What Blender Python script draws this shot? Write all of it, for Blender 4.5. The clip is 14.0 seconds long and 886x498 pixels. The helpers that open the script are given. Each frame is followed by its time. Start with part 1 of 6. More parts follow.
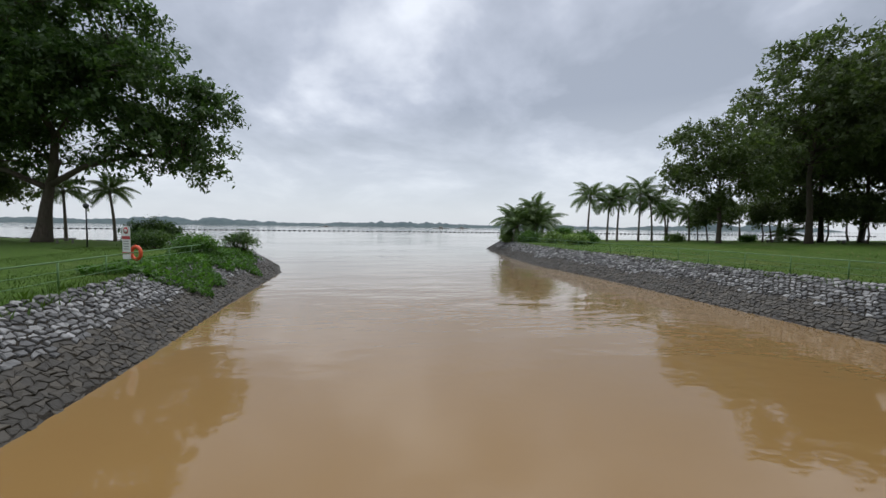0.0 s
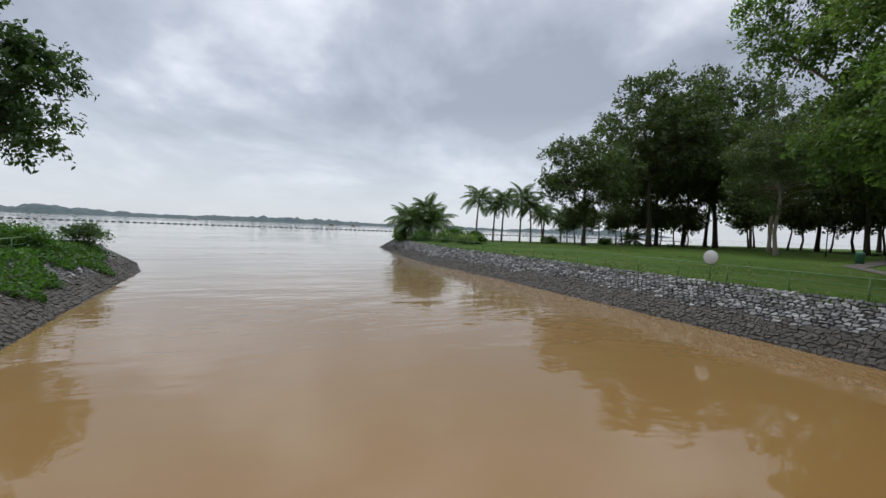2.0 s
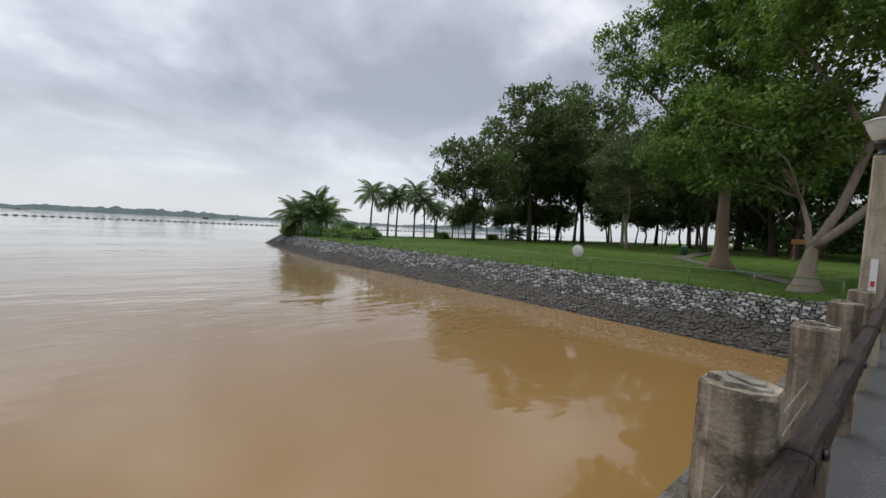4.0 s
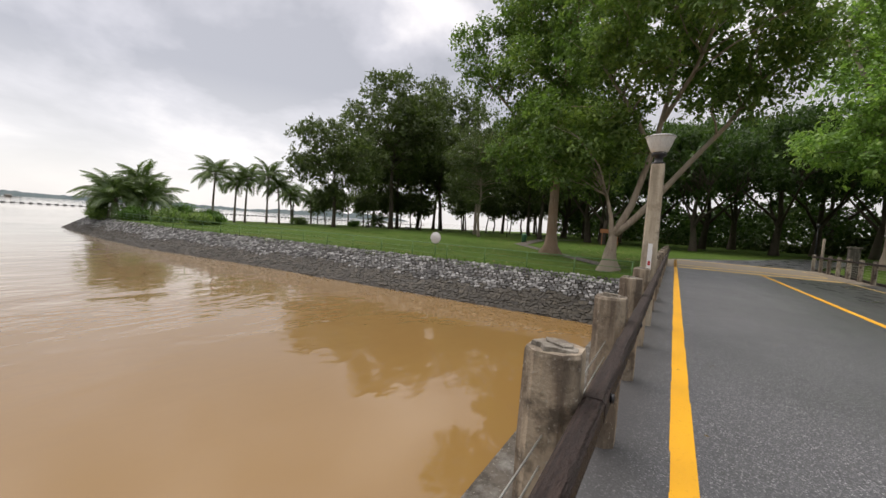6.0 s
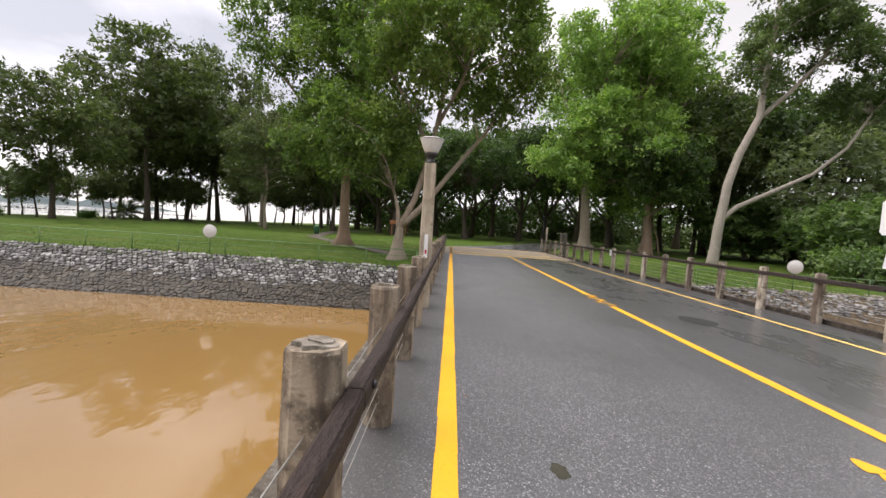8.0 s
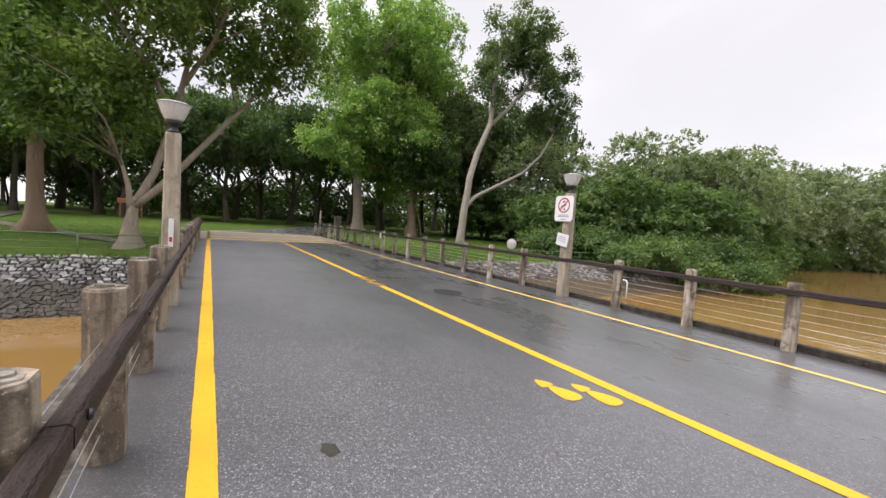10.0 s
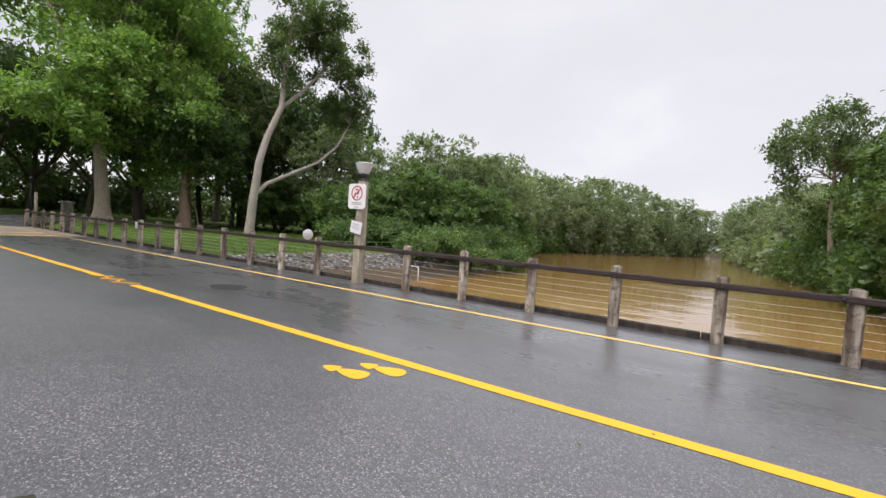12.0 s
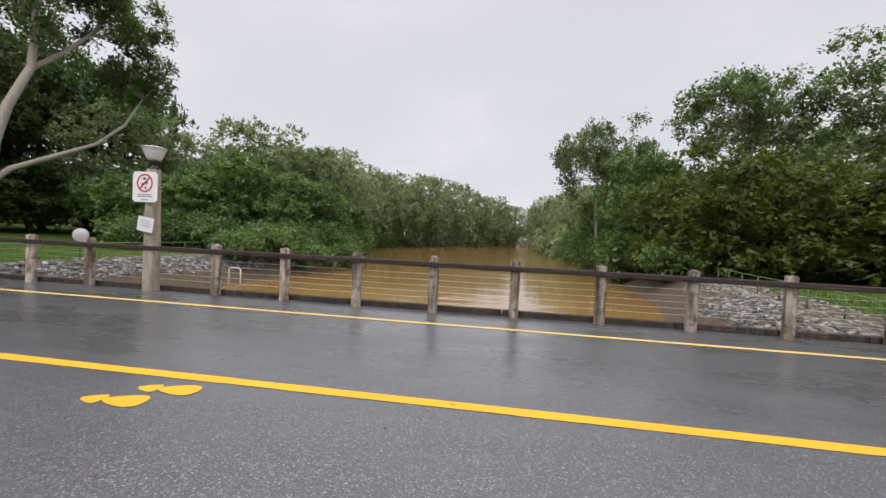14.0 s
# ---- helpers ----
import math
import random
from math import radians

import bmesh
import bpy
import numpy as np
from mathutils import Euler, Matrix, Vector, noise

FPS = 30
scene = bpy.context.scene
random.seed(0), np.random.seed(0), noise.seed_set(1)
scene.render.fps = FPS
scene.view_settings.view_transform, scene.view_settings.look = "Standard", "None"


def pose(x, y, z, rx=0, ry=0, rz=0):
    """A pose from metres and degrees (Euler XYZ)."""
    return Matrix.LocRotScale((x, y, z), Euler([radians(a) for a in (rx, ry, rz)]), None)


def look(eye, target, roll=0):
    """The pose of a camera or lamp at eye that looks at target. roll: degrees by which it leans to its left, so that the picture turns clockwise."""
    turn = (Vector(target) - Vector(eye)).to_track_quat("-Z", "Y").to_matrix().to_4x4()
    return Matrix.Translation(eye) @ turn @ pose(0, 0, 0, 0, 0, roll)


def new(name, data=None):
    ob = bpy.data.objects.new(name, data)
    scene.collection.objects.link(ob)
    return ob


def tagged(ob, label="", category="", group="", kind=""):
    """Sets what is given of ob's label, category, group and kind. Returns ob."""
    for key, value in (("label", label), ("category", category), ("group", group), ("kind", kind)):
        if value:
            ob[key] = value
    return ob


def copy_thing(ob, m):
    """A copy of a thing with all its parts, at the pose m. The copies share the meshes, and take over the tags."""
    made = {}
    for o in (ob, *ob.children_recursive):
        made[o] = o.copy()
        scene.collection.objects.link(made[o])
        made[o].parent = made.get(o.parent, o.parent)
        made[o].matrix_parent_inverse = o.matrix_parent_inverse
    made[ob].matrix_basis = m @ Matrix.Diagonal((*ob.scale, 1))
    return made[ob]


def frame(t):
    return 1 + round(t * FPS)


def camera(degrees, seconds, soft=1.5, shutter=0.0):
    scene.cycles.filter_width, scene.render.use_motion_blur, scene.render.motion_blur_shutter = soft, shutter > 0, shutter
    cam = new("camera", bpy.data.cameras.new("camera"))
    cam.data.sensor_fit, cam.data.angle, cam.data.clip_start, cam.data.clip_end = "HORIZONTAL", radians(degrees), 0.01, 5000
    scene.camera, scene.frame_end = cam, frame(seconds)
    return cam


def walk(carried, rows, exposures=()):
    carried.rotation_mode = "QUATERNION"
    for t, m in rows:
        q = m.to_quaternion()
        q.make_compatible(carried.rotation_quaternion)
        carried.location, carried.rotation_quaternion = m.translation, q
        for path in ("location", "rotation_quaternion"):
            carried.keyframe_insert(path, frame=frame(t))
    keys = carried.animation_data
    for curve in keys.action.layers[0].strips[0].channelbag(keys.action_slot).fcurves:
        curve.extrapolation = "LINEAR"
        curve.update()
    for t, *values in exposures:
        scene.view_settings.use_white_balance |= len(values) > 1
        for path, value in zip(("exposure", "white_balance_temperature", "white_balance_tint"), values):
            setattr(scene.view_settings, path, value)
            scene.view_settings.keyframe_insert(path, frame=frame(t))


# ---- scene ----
cam = camera(96.0, 14.0)
PATH = [
    (0, (0.219, 0.213, 1.434), (0.558, 2.181, 1.324), 0.7),
    (0.5, (0.178, 0.253, 1.433), (0.634, 2.198, 1.321), 1.1),
    (1, (0.119, 0.296, 1.425), (0.702, 2.206, 1.313), 1.6),
    (1.5, (0.047, 0.306, 1.423), (0.767, 2.169, 1.313), 2),
    (2, (-0.019, 0.294, 1.421), (0.833, 2.101, 1.318), 2.3),
    (2.5, (-0.043, 0.261, 1.419), (0.922, 2.01, 1.322), 2.5),
    (3, (-0.100, 0.212, 1.422), (0.969, 1.900, 1.328), 2.5),
    (5.5, (-0.02, 0.18, 1.416), (1.606, 1.338, 1.293), 3.6),
    (6, (-0.02, 0.170, 1.409), (1.709, 1.167, 1.282), 3.8),
    (6.5, (-0.009, 0.157, 1.41), (1.829, 0.934, 1.28), 4.1),
    (7, (0.041, 0.139, 1.405), (1.963, 0.68, 1.283), 4.1),
    (7.5, (0.041, 0.097, 1.417), (2.018, 0.378, 1.305), 3.9),
    (8, (0.024, 0.054, 1.434), (2.021, 0.091, 1.33), 3.6),
    (8.2, (0.019, 0.041, 1.437), (2.015, -0.043, 1.339), 3.5),
    (10.3, (-0.059, -0.003, 1.48), (1.592, -1.126, 1.366), 4),
    (10.5, (-0.062, -0.028, 1.467), (1.541, -1.219, 1.357), 4),
    (11, (-0.056, -0.065, 1.427), (1.37, -1.464, 1.323), 4.2),
    (11.5, (-0.061, -0.103, 1.394), (1.176, -1.672, 1.299), 4.2),
    (12, (-0.098, -0.143, 1.382), (0.94, -1.851, 1.295), 4),
    (12.5, (-0.12, -0.165, 1.377), (0.705, -1.985, 1.297), 3.5),
    (13, (-0.158, -0.178, 1.375), (0.47, -2.076, 1.303), 3.4),
    (13.5, (-0.246, -0.193, 1.374), (0.182, -2.146, 1.313), 3.1),
    (14, (-0.337, -0.244, 1.374), (-0.046, -2.222, 1.312), 2.7),
]
walk(cam, [(t, look(e, g, roll)) for t, e, g, roll in PATH],
     exposures=[(0.0, -0.10, 6200, 11), (3.2, -0.13, 6250, 11), (5.3, 0.16, 6750, 14), (6.5, 0.40, 7050, 16), (8.2, 0.78, 6950, 18), (10.5, 0.78, 6750, 18), (12.5, 0.56, 6650, 17), (14.0, 0.44, 6650, 17)])

# ---------------------------------------------------------------- sky and sun
SUN_AZ, SUN_EL = radians(20), radians(58)      # azimuth from +y towards +x
world = bpy.data.worlds.new("overcast_sky")
scene.world = world
world.use_nodes = True
wt = world.node_tree
wn, wl = wt.nodes, wt.links


def wmath(op, a, b=None, c=None):
    n = wn.new("ShaderNodeMath")
    n.operation = op
    for i, v in enumerate((a, b, c)):
        if v is None:
            continue
        if isinstance(v, (int, float)):
            n.inputs[i].default_value = v
        else:
            wl.new(v, n.inputs[i])
    return n.outputs[0]


bg = wn["Background"]
tc = wn.new("ShaderNodeTexCoord")
sep = wn.new("ShaderNodeSeparateXYZ")
wl.new(tc.outputs["Generated"], sep.inputs[0])
up = wmath("ADD", wmath("MAXIMUM", sep.outputs[2], 0.0), 0.30)
comb = wn.new("ShaderNodeCombineXYZ")
wl.new(wmath("DIVIDE", sep.outputs[0], up), comb.inputs[0])
wl.new(wmath("DIVIDE", sep.outputs[1], up), comb.inputs[1])
n1 = wn.new("ShaderNodeTexNoise")
n1.inputs["Scale"].default_value, n1.inputs["Detail"].default_value = 1.15, 6.0
n1.inputs["Roughness"].default_value, n1.inputs["Distortion"].default_value = 0.55, 0.25
wl.new(comb.outputs[0], n1.inputs["Vector"])
cr = wn.new("ShaderNodeValToRGB")
cr.color_ramp.elements[0].position, cr.color_ramp.elements[0].color = 0.40, (0.37, 0.40, 0.45, 1)
cr.color_ramp.elements[1].position, cr.color_ramp.elements[1].color = 0.63, (0.88, 0.90, 0.93, 1)
el = cr.color_ramp.elements.new(0.50)
el.color = (0.51, 0.54, 0.60, 1)
wl.new(n1.outputs[0], cr.inputs[0])
# the cloud deck thins to an even pale veil towards the horizon and the south
veil = wn.new("ShaderNodeMix")
veil.data_type = "RGBA"
veil.inputs[7].default_value = (0.67, 0.70, 0.72, 1)
low = wn.new("ShaderNodeMapRange")
low.inputs[1].default_value, low.inputs[2].default_value = 0.04, 0.28
low.inputs[3].default_value, low.inputs[4].default_value = 0.90, 0.0
wl.new(sep.outputs[2], low.inputs[0])
south = wn.new("ShaderNodeMapRange")
south.inputs[1].default_value, south.inputs[2].default_value = 0.25, -0.6
south.inputs[3].default_value, south.inputs[4].default_value = 0.0, 0.85
wl.new(sep.outputs[1], south.inputs[0])
wl.new(wmath("MAXIMUM", low.outputs[0], south.outputs[0]), veil.inputs[0])
wl.new(cr.outputs[0], veil.inputs[6])
sky = wn.new("ShaderNodeTexSky")
sky.sky_type, sky.sun_disc = "NISHITA", False
sky.sun_elevation, sky.sun_rotation = SUN_EL, SUN_AZ
skymul = wn.new("ShaderNodeVectorMath")
skymul.operation = "SCALE"
skymul.inputs["Scale"].default_value = 0.10
wl.new(sky.outputs[0], skymul.inputs[0])
final = wn.new("ShaderNodeMix")
final.data_type = "RGBA"
final.inputs[0].default_value = 0.90
wl.new(skymul.outputs[0], final.inputs[6])
wl.new(veil.outputs[2], final.inputs[7])
wl.new(final.outputs[2], bg.inputs[0])
# an overcast sky is about three times as bright overhead as low down
zen = wn.new("ShaderNodeMapRange")
zen.interpolation_type = "SMOOTHSTEP"
zen.inputs[1].default_value, zen.inputs[2].default_value = 0.50, 0.95
zen.inputs[3].default_value, zen.inputs[4].default_value = 1.0, 2.9
wl.new(sep.outputs[2], zen.inputs[0])
hemi = wn.new("ShaderNodeMapRange")
hemi.interpolation_type = "SMOOTHSTEP"
hemi.inputs[1].default_value, hemi.inputs[2].default_value = -0.5, 0.9
hemi.inputs[3].default_value, hemi.inputs[4].default_value = 0.86, 1.16
wl.new(sep.outputs[1], hemi.inputs[0])
wl.new(wmath("MULTIPLY", zen.outputs[0], hemi.outputs[0]), bg.inputs[1])

sun = new("sun", bpy.data.lights.new("sun", "SUN"))
sun.data.energy, sun.data.angle, sun.data.color = 1.5, radians(40), (1.0, 0.97, 0.92)
sd = Vector((math.sin(SUN_AZ) * math.cos(SUN_EL), math.cos(SUN_AZ) * math.cos(SUN_EL), math.sin(SUN_EL)))
sun.matrix_world = look(sd * 200, (0, 0, 0))


# ---------------------------------------------------------------- materials
class Mat:
    """A small node builder round one Principled material."""

    def __init__(self, name, rough=0.7, metal=0.0, spec=0.5):
        self.m = bpy.data.materials.new(name)
        self.m.use_nodes = True
        self.n, self.l = self.m.node_tree.nodes, self.m.node_tree.links
        self.b = self.n["Principled BSDF"]
        self.b.inputs["Roughness"].default_value = rough
        self.b.inputs["Metallic"].default_value = metal
        self.b.inputs["Specular IOR Level"].default_value = spec
        self.pos = self.n.new("ShaderNodeNewGeometry").outputs["Position"]
        self.obj = self.n.new("ShaderNodeTexCoord").outputs["Object"]

    def noise(self, scale, detail=4.0, rough=0.55, where=None, stretch=None, dist=0.0):
        v = self.pos if where is None else where
        if stretch:
            mp = self.n.new("ShaderNodeMapping")
            mp.inputs["Scale"].default_value = stretch
            self.l.new(v, mp.inputs[0])
            v = mp.outputs[0]
        t = self.n.new("ShaderNodeTexNoise")
        t.inputs["Scale"].default_value, t.inputs["Detail"].default_value = scale, detail
        t.inputs["Roughness"].default_value, t.inputs["Distortion"].default_value = rough, dist
        self.l.new(v, t.inputs["Vector"])
        return t.outputs[0]

    def voronoi(self, scale, feature="F1", where=None):
        t = self.n.new("ShaderNodeTexVoronoi")
        t.feature = feature
        t.inputs["Scale"].default_value = scale
        self.l.new(self.pos if where is None else where, t.inputs["Vector"])
        return t.outputs[0]

    def island(self):
        return self.n.new("ShaderNodeNewGeometry").outputs["Random Per Island"]

    def random(self):
        return self.n.new("ShaderNodeObjectInfo").outputs["Random"]

    def ramp(self, fac, *stops):
        r = self.n.new("ShaderNodeValToRGB")
        e = r.color_ramp.elements
        while len(e) < len(stops):
            e.new(0.5)
        for k, (p, c) in zip(e, stops):
            k.position = p
            k.color = (c, c, c, 1) if isinstance(c, (int, float)) else (*c, 1)
        self.l.new(fac, r.inputs[0])
        return r.outputs[0]

    def mix(self, fac, a, b, mode="MIX"):
        x = self.n.new("ShaderNodeMix")
        x.data_type, x.blend_type = "RGBA", mode
        for i, v in ((0, fac), (6, a), (7, b)):
            if isinstance(v, (int, float)):
                x.inputs[i].default_value = v if i == 0 else (v, v, v, 1)
            elif isinstance(v, tuple):
                x.inputs[i].default_value = (*v, 1)
            else:
                self.l.new(v, x.inputs[i])
        return x.outputs[2]

    def math(self, op, a, b=0.0):
        x = self.n.new("ShaderNodeMath")
        x.operation, x.use_clamp = op, False
        for i, v in enumerate((a, b)):
            if isinstance(v, (int, float)):
                x.inputs[i].default_value = v
            else:
                self.l.new(v, x.inputs[i])
        return x.outputs[0]

    def axis(self, i, v=None):
        s = self.n.new("ShaderNodeSeparateXYZ")
        self.l.new(self.pos if v is None else v, s.inputs[0])
        return s.outputs[i]

    def color(self, sock):
        if isinstance(sock, tuple):
            self.b.inputs["Base Color"].default_value = (*sock, 1)
        else:
            self.l.new(sock, self.b.inputs["Base Color"])
        return self

    def rough(self, sock):
        self.l.new(sock, self.b.inputs["Roughness"])
        return self

    def bump(self, h, strength=0.4, dist=0.02):
        x = self.n.new("ShaderNodeBump")
        x.inputs["Strength"].default_value, x.inputs["Distance"].default_value = strength, dist
        self.l.new(h, x.inputs["Height"])
        self.l.new(x.outputs[0], self.b.inputs["Normal"])
        return self


def m_leaf(name, dark, mid, light, rough=0.5, through_light=0.45):
    k = Mat(name, rough, spec=0.35)
    isl = k.island()
    big, bough = k.noise(0.22, 2.0), k.noise(0.9, 2.0)
    tone = k.math("ADD", k.math("MULTIPLY", isl, 0.30), k.math("SUBTRACT", k.math("ADD", k.math("MULTIPLY", big, 0.55), k.math("MULTIPLY", bough, 0.55)), 0.16))
    col = k.ramp(tone, (0.2, dark), (0.55, mid), (0.92, light))
    k.color(col)
    tr = k.n.new("ShaderNodeBsdfTranslucent")
    k.l.new(k.mix(1.0, col, (1.12, 1.30, 0.66), "MULTIPLY"), tr.inputs[0])
    ms = k.n.new("ShaderNodeMixShader")
    ms.inputs[0].default_value = through_light
    k.l.new(k.b.outputs[0], ms.inputs[1])
    k.l.new(tr.outputs[0], ms.inputs[2])
    k.l.new(ms.outputs[0], k.n["Material Output"].inputs[0])
    return k.m


LEAF_DARK = m_leaf("leaf_dark_green", (0.026, 0.050, 0.018), (0.056, 0.098, 0.030), (0.118, 0.172, 0.052))
LEAF_MID = m_leaf("leaf_green", (0.044, 0.079, 0.024), (0.125, 0.199, 0.054), (0.319, 0.408, 0.113))
LEAF_GREY = m_leaf("leaf_grey_green", (0.057, 0.087, 0.039), (0.108, 0.156, 0.066), (0.189, 0.240, 0.113))
LEAF_BRIGHT = m_leaf("leaf_bright_green", (0.063, 0.121, 0.035), (0.204, 0.328, 0.090), (0.480, 0.594, 0.178))
LEAF_BUSH = m_leaf("riverside_leaf", (0.035, 0.068, 0.023), (0.097, 0.162, 0.053), (0.266, 0.342, 0.126))
# mangrove green, lightened and greyed to carry the haze of distance
LEAF_MANG_HAZE = m_leaf("haze_paled_mangrove_leaf", (0.110, 0.140, 0.078), (0.195, 0.240, 0.135), (0.31, 0.36, 0.215))
LEAF_OLIVE = m_leaf("leaf_olive", (0.036, 0.050, 0.011), (0.084, 0.106, 0.020), (0.165, 0.185, 0.040))
LEAF_LAWN = m_leaf("leaf_dull_olive", (0.036, 0.054, 0.021), (0.078, 0.106, 0.039), (0.150, 0.180, 0.070))
LEAF_PALM = m_leaf("palm_leaf", (0.050, 0.085, 0.026), (0.095, 0.145, 0.045), (0.18, 0.22, 0.085), 0.4, 0.3)
LEAF_VINE = m_leaf("vine_leaf", (0.030, 0.072, 0.012), (0.069, 0.147, 0.024), (0.143, 0.255, 0.045))


def m_bark(name, a, b, c):
    k = Mat(name, 0.9, spec=0.2)
    n = k.noise(3.0, 6.0, 0.65, stretch=(3, 3, 0.7))
    blotch = k.noise(0.9, 3.0)
    col = k.mix(k.ramp(blotch, (0.42, 0.0), (0.60, 1.0)), k.ramp(n, (0.3, a), (0.7, b)), c)
    return k.color(col).bump(n, 0.7, 0.05).m


BARK_WHITE = m_bark("white_bark", (0.23, 0.20, 0.165), (0.43, 0.39, 0.335), (0.30, 0.27, 0.225))


BARK_PALE = m_bark("pale_bark", (0.20, 0.155, 0.115), (0.36, 0.30, 0.235), (0.25, 0.215, 0.165))
BARK_DARK = m_bark("dark_bark", (0.050, 0.040, 0.032), (0.12, 0.095, 0.075), (0.085, 0.075, 0.055))
BARK_RED = m_bark("flaking_bark", (0.17, 0.115, 0.080), (0.31, 0.235, 0.175), (0.24, 0.165, 0.115))
BARK_PALM = m_bark("palm_bark", (0.10, 0.085, 0.070), (0.20, 0.175, 0.145), (0.15, 0.13, 0.10))


def m_water():
    k = Mat("muddy_water", 0.035, spec=0.5)
    k.b.inputs["IOR"].default_value = 1.62
    # seaward the base colour greys: painted sky reflection, along with thinner silt
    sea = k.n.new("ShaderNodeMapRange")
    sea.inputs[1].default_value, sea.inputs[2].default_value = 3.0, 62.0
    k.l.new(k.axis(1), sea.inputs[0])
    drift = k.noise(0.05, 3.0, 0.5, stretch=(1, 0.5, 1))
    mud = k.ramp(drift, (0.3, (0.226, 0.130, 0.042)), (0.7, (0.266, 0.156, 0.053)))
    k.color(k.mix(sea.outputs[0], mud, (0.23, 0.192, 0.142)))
    w1 = k.noise(0.55, 3.0, 0.5, stretch=(0.55, 1.0, 1), dist=0.4)
    w2 = k.noise(2.6, 2.0, 0.5, stretch=(0.7, 1.0, 1))
    calm = k.ramp(k.noise(0.06, 2.0, 0.5, stretch=(0.6, 1.4, 1)), (0.40, 0.15), (0.62, 1.0))
    h = k.math("ADD", w1, k.math("MULTIPLY", w2, 0.17))
    return k.bump(k.math("MULTIPLY", h, calm), 0.24, 0.40).m


def m_ground():
    k = Mat("lawn_and_mud", 0.95, spec=0.15)
    fine = k.noise(38.0, 3.0, 0.7)
    mid = k.noise(2.2, 4.0, 0.6)
    big = k.noise(0.16, 4.0, 0.6)
    g = k.ramp(mid, (0.30, (0.040, 0.074, 0.010)), (0.52, (0.064, 0.116, 0.014)), (0.75, (0.096, 0.150, 0.022)))
    g = k.mix(k.ramp(fine, (0.35, 0.0), (0.7, 0.45)), g, (0.045, 0.085, 0.012))
    g = k.mix(k.ramp(big, (0.50, 0.0), (0.70, 0.45)), g, (0.130, 0.140, 0.036))
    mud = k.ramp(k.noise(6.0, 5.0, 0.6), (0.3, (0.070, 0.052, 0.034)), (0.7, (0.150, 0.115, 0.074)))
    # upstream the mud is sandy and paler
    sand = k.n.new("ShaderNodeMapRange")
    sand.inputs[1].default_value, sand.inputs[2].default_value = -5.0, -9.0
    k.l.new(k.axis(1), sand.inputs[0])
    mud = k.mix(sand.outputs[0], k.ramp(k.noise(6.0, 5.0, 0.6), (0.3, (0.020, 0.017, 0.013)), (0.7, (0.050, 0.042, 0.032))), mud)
    hz = k.math("ADD", k.axis(2), k.math("MULTIPLY", k.math("SUBTRACT", k.noise(1.6, 3.0), 0.5), 0.25))
    edge = k.n.new("ShaderNodeMapRange")
    edge.inputs[1].default_value, edge.inputs[2].default_value = -0.64, -0.56
    k.l.new(hz, edge.inputs[0])
    # bare sandy strips on the bank tops upstream
    rag = k.math("MULTIPLY", k.math("SUBTRACT", k.noise(0.9, 4.0), 0.5), 2.4)
    west = k.math("ADD", k.math("SUBTRACT", k.axis(0), k.math("MULTIPLY", k.axis(1), 0.22)), rag)
    bare = k.math("MULTIPLY", k.math("GREATER_THAN", west, -8.7), k.math("LESS_THAN", k.axis(0), 0.0))
    bare = k.math("ADD", bare, k.math("MULTIPLY", k.math("GREATER_THAN", k.axis(0), 0.0), k.math("LESS_THAN", k.math("ADD", k.axis(0), rag), 18.2)))
    bare = k.math("MULTIPLY", bare, k.math("LESS_THAN", k.axis(1), -8.0))
    g = k.mix(k.math("MULTIPLY", bare, 0.85), g, k.ramp(k.noise(9.0, 5.0, 0.6), (0.3, (0.085, 0.066, 0.044)), (0.7, (0.17, 0.135, 0.092))))
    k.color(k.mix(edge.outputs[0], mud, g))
    return k.bump(k.math("ADD", fine, mid), 0.8, 0.06).m


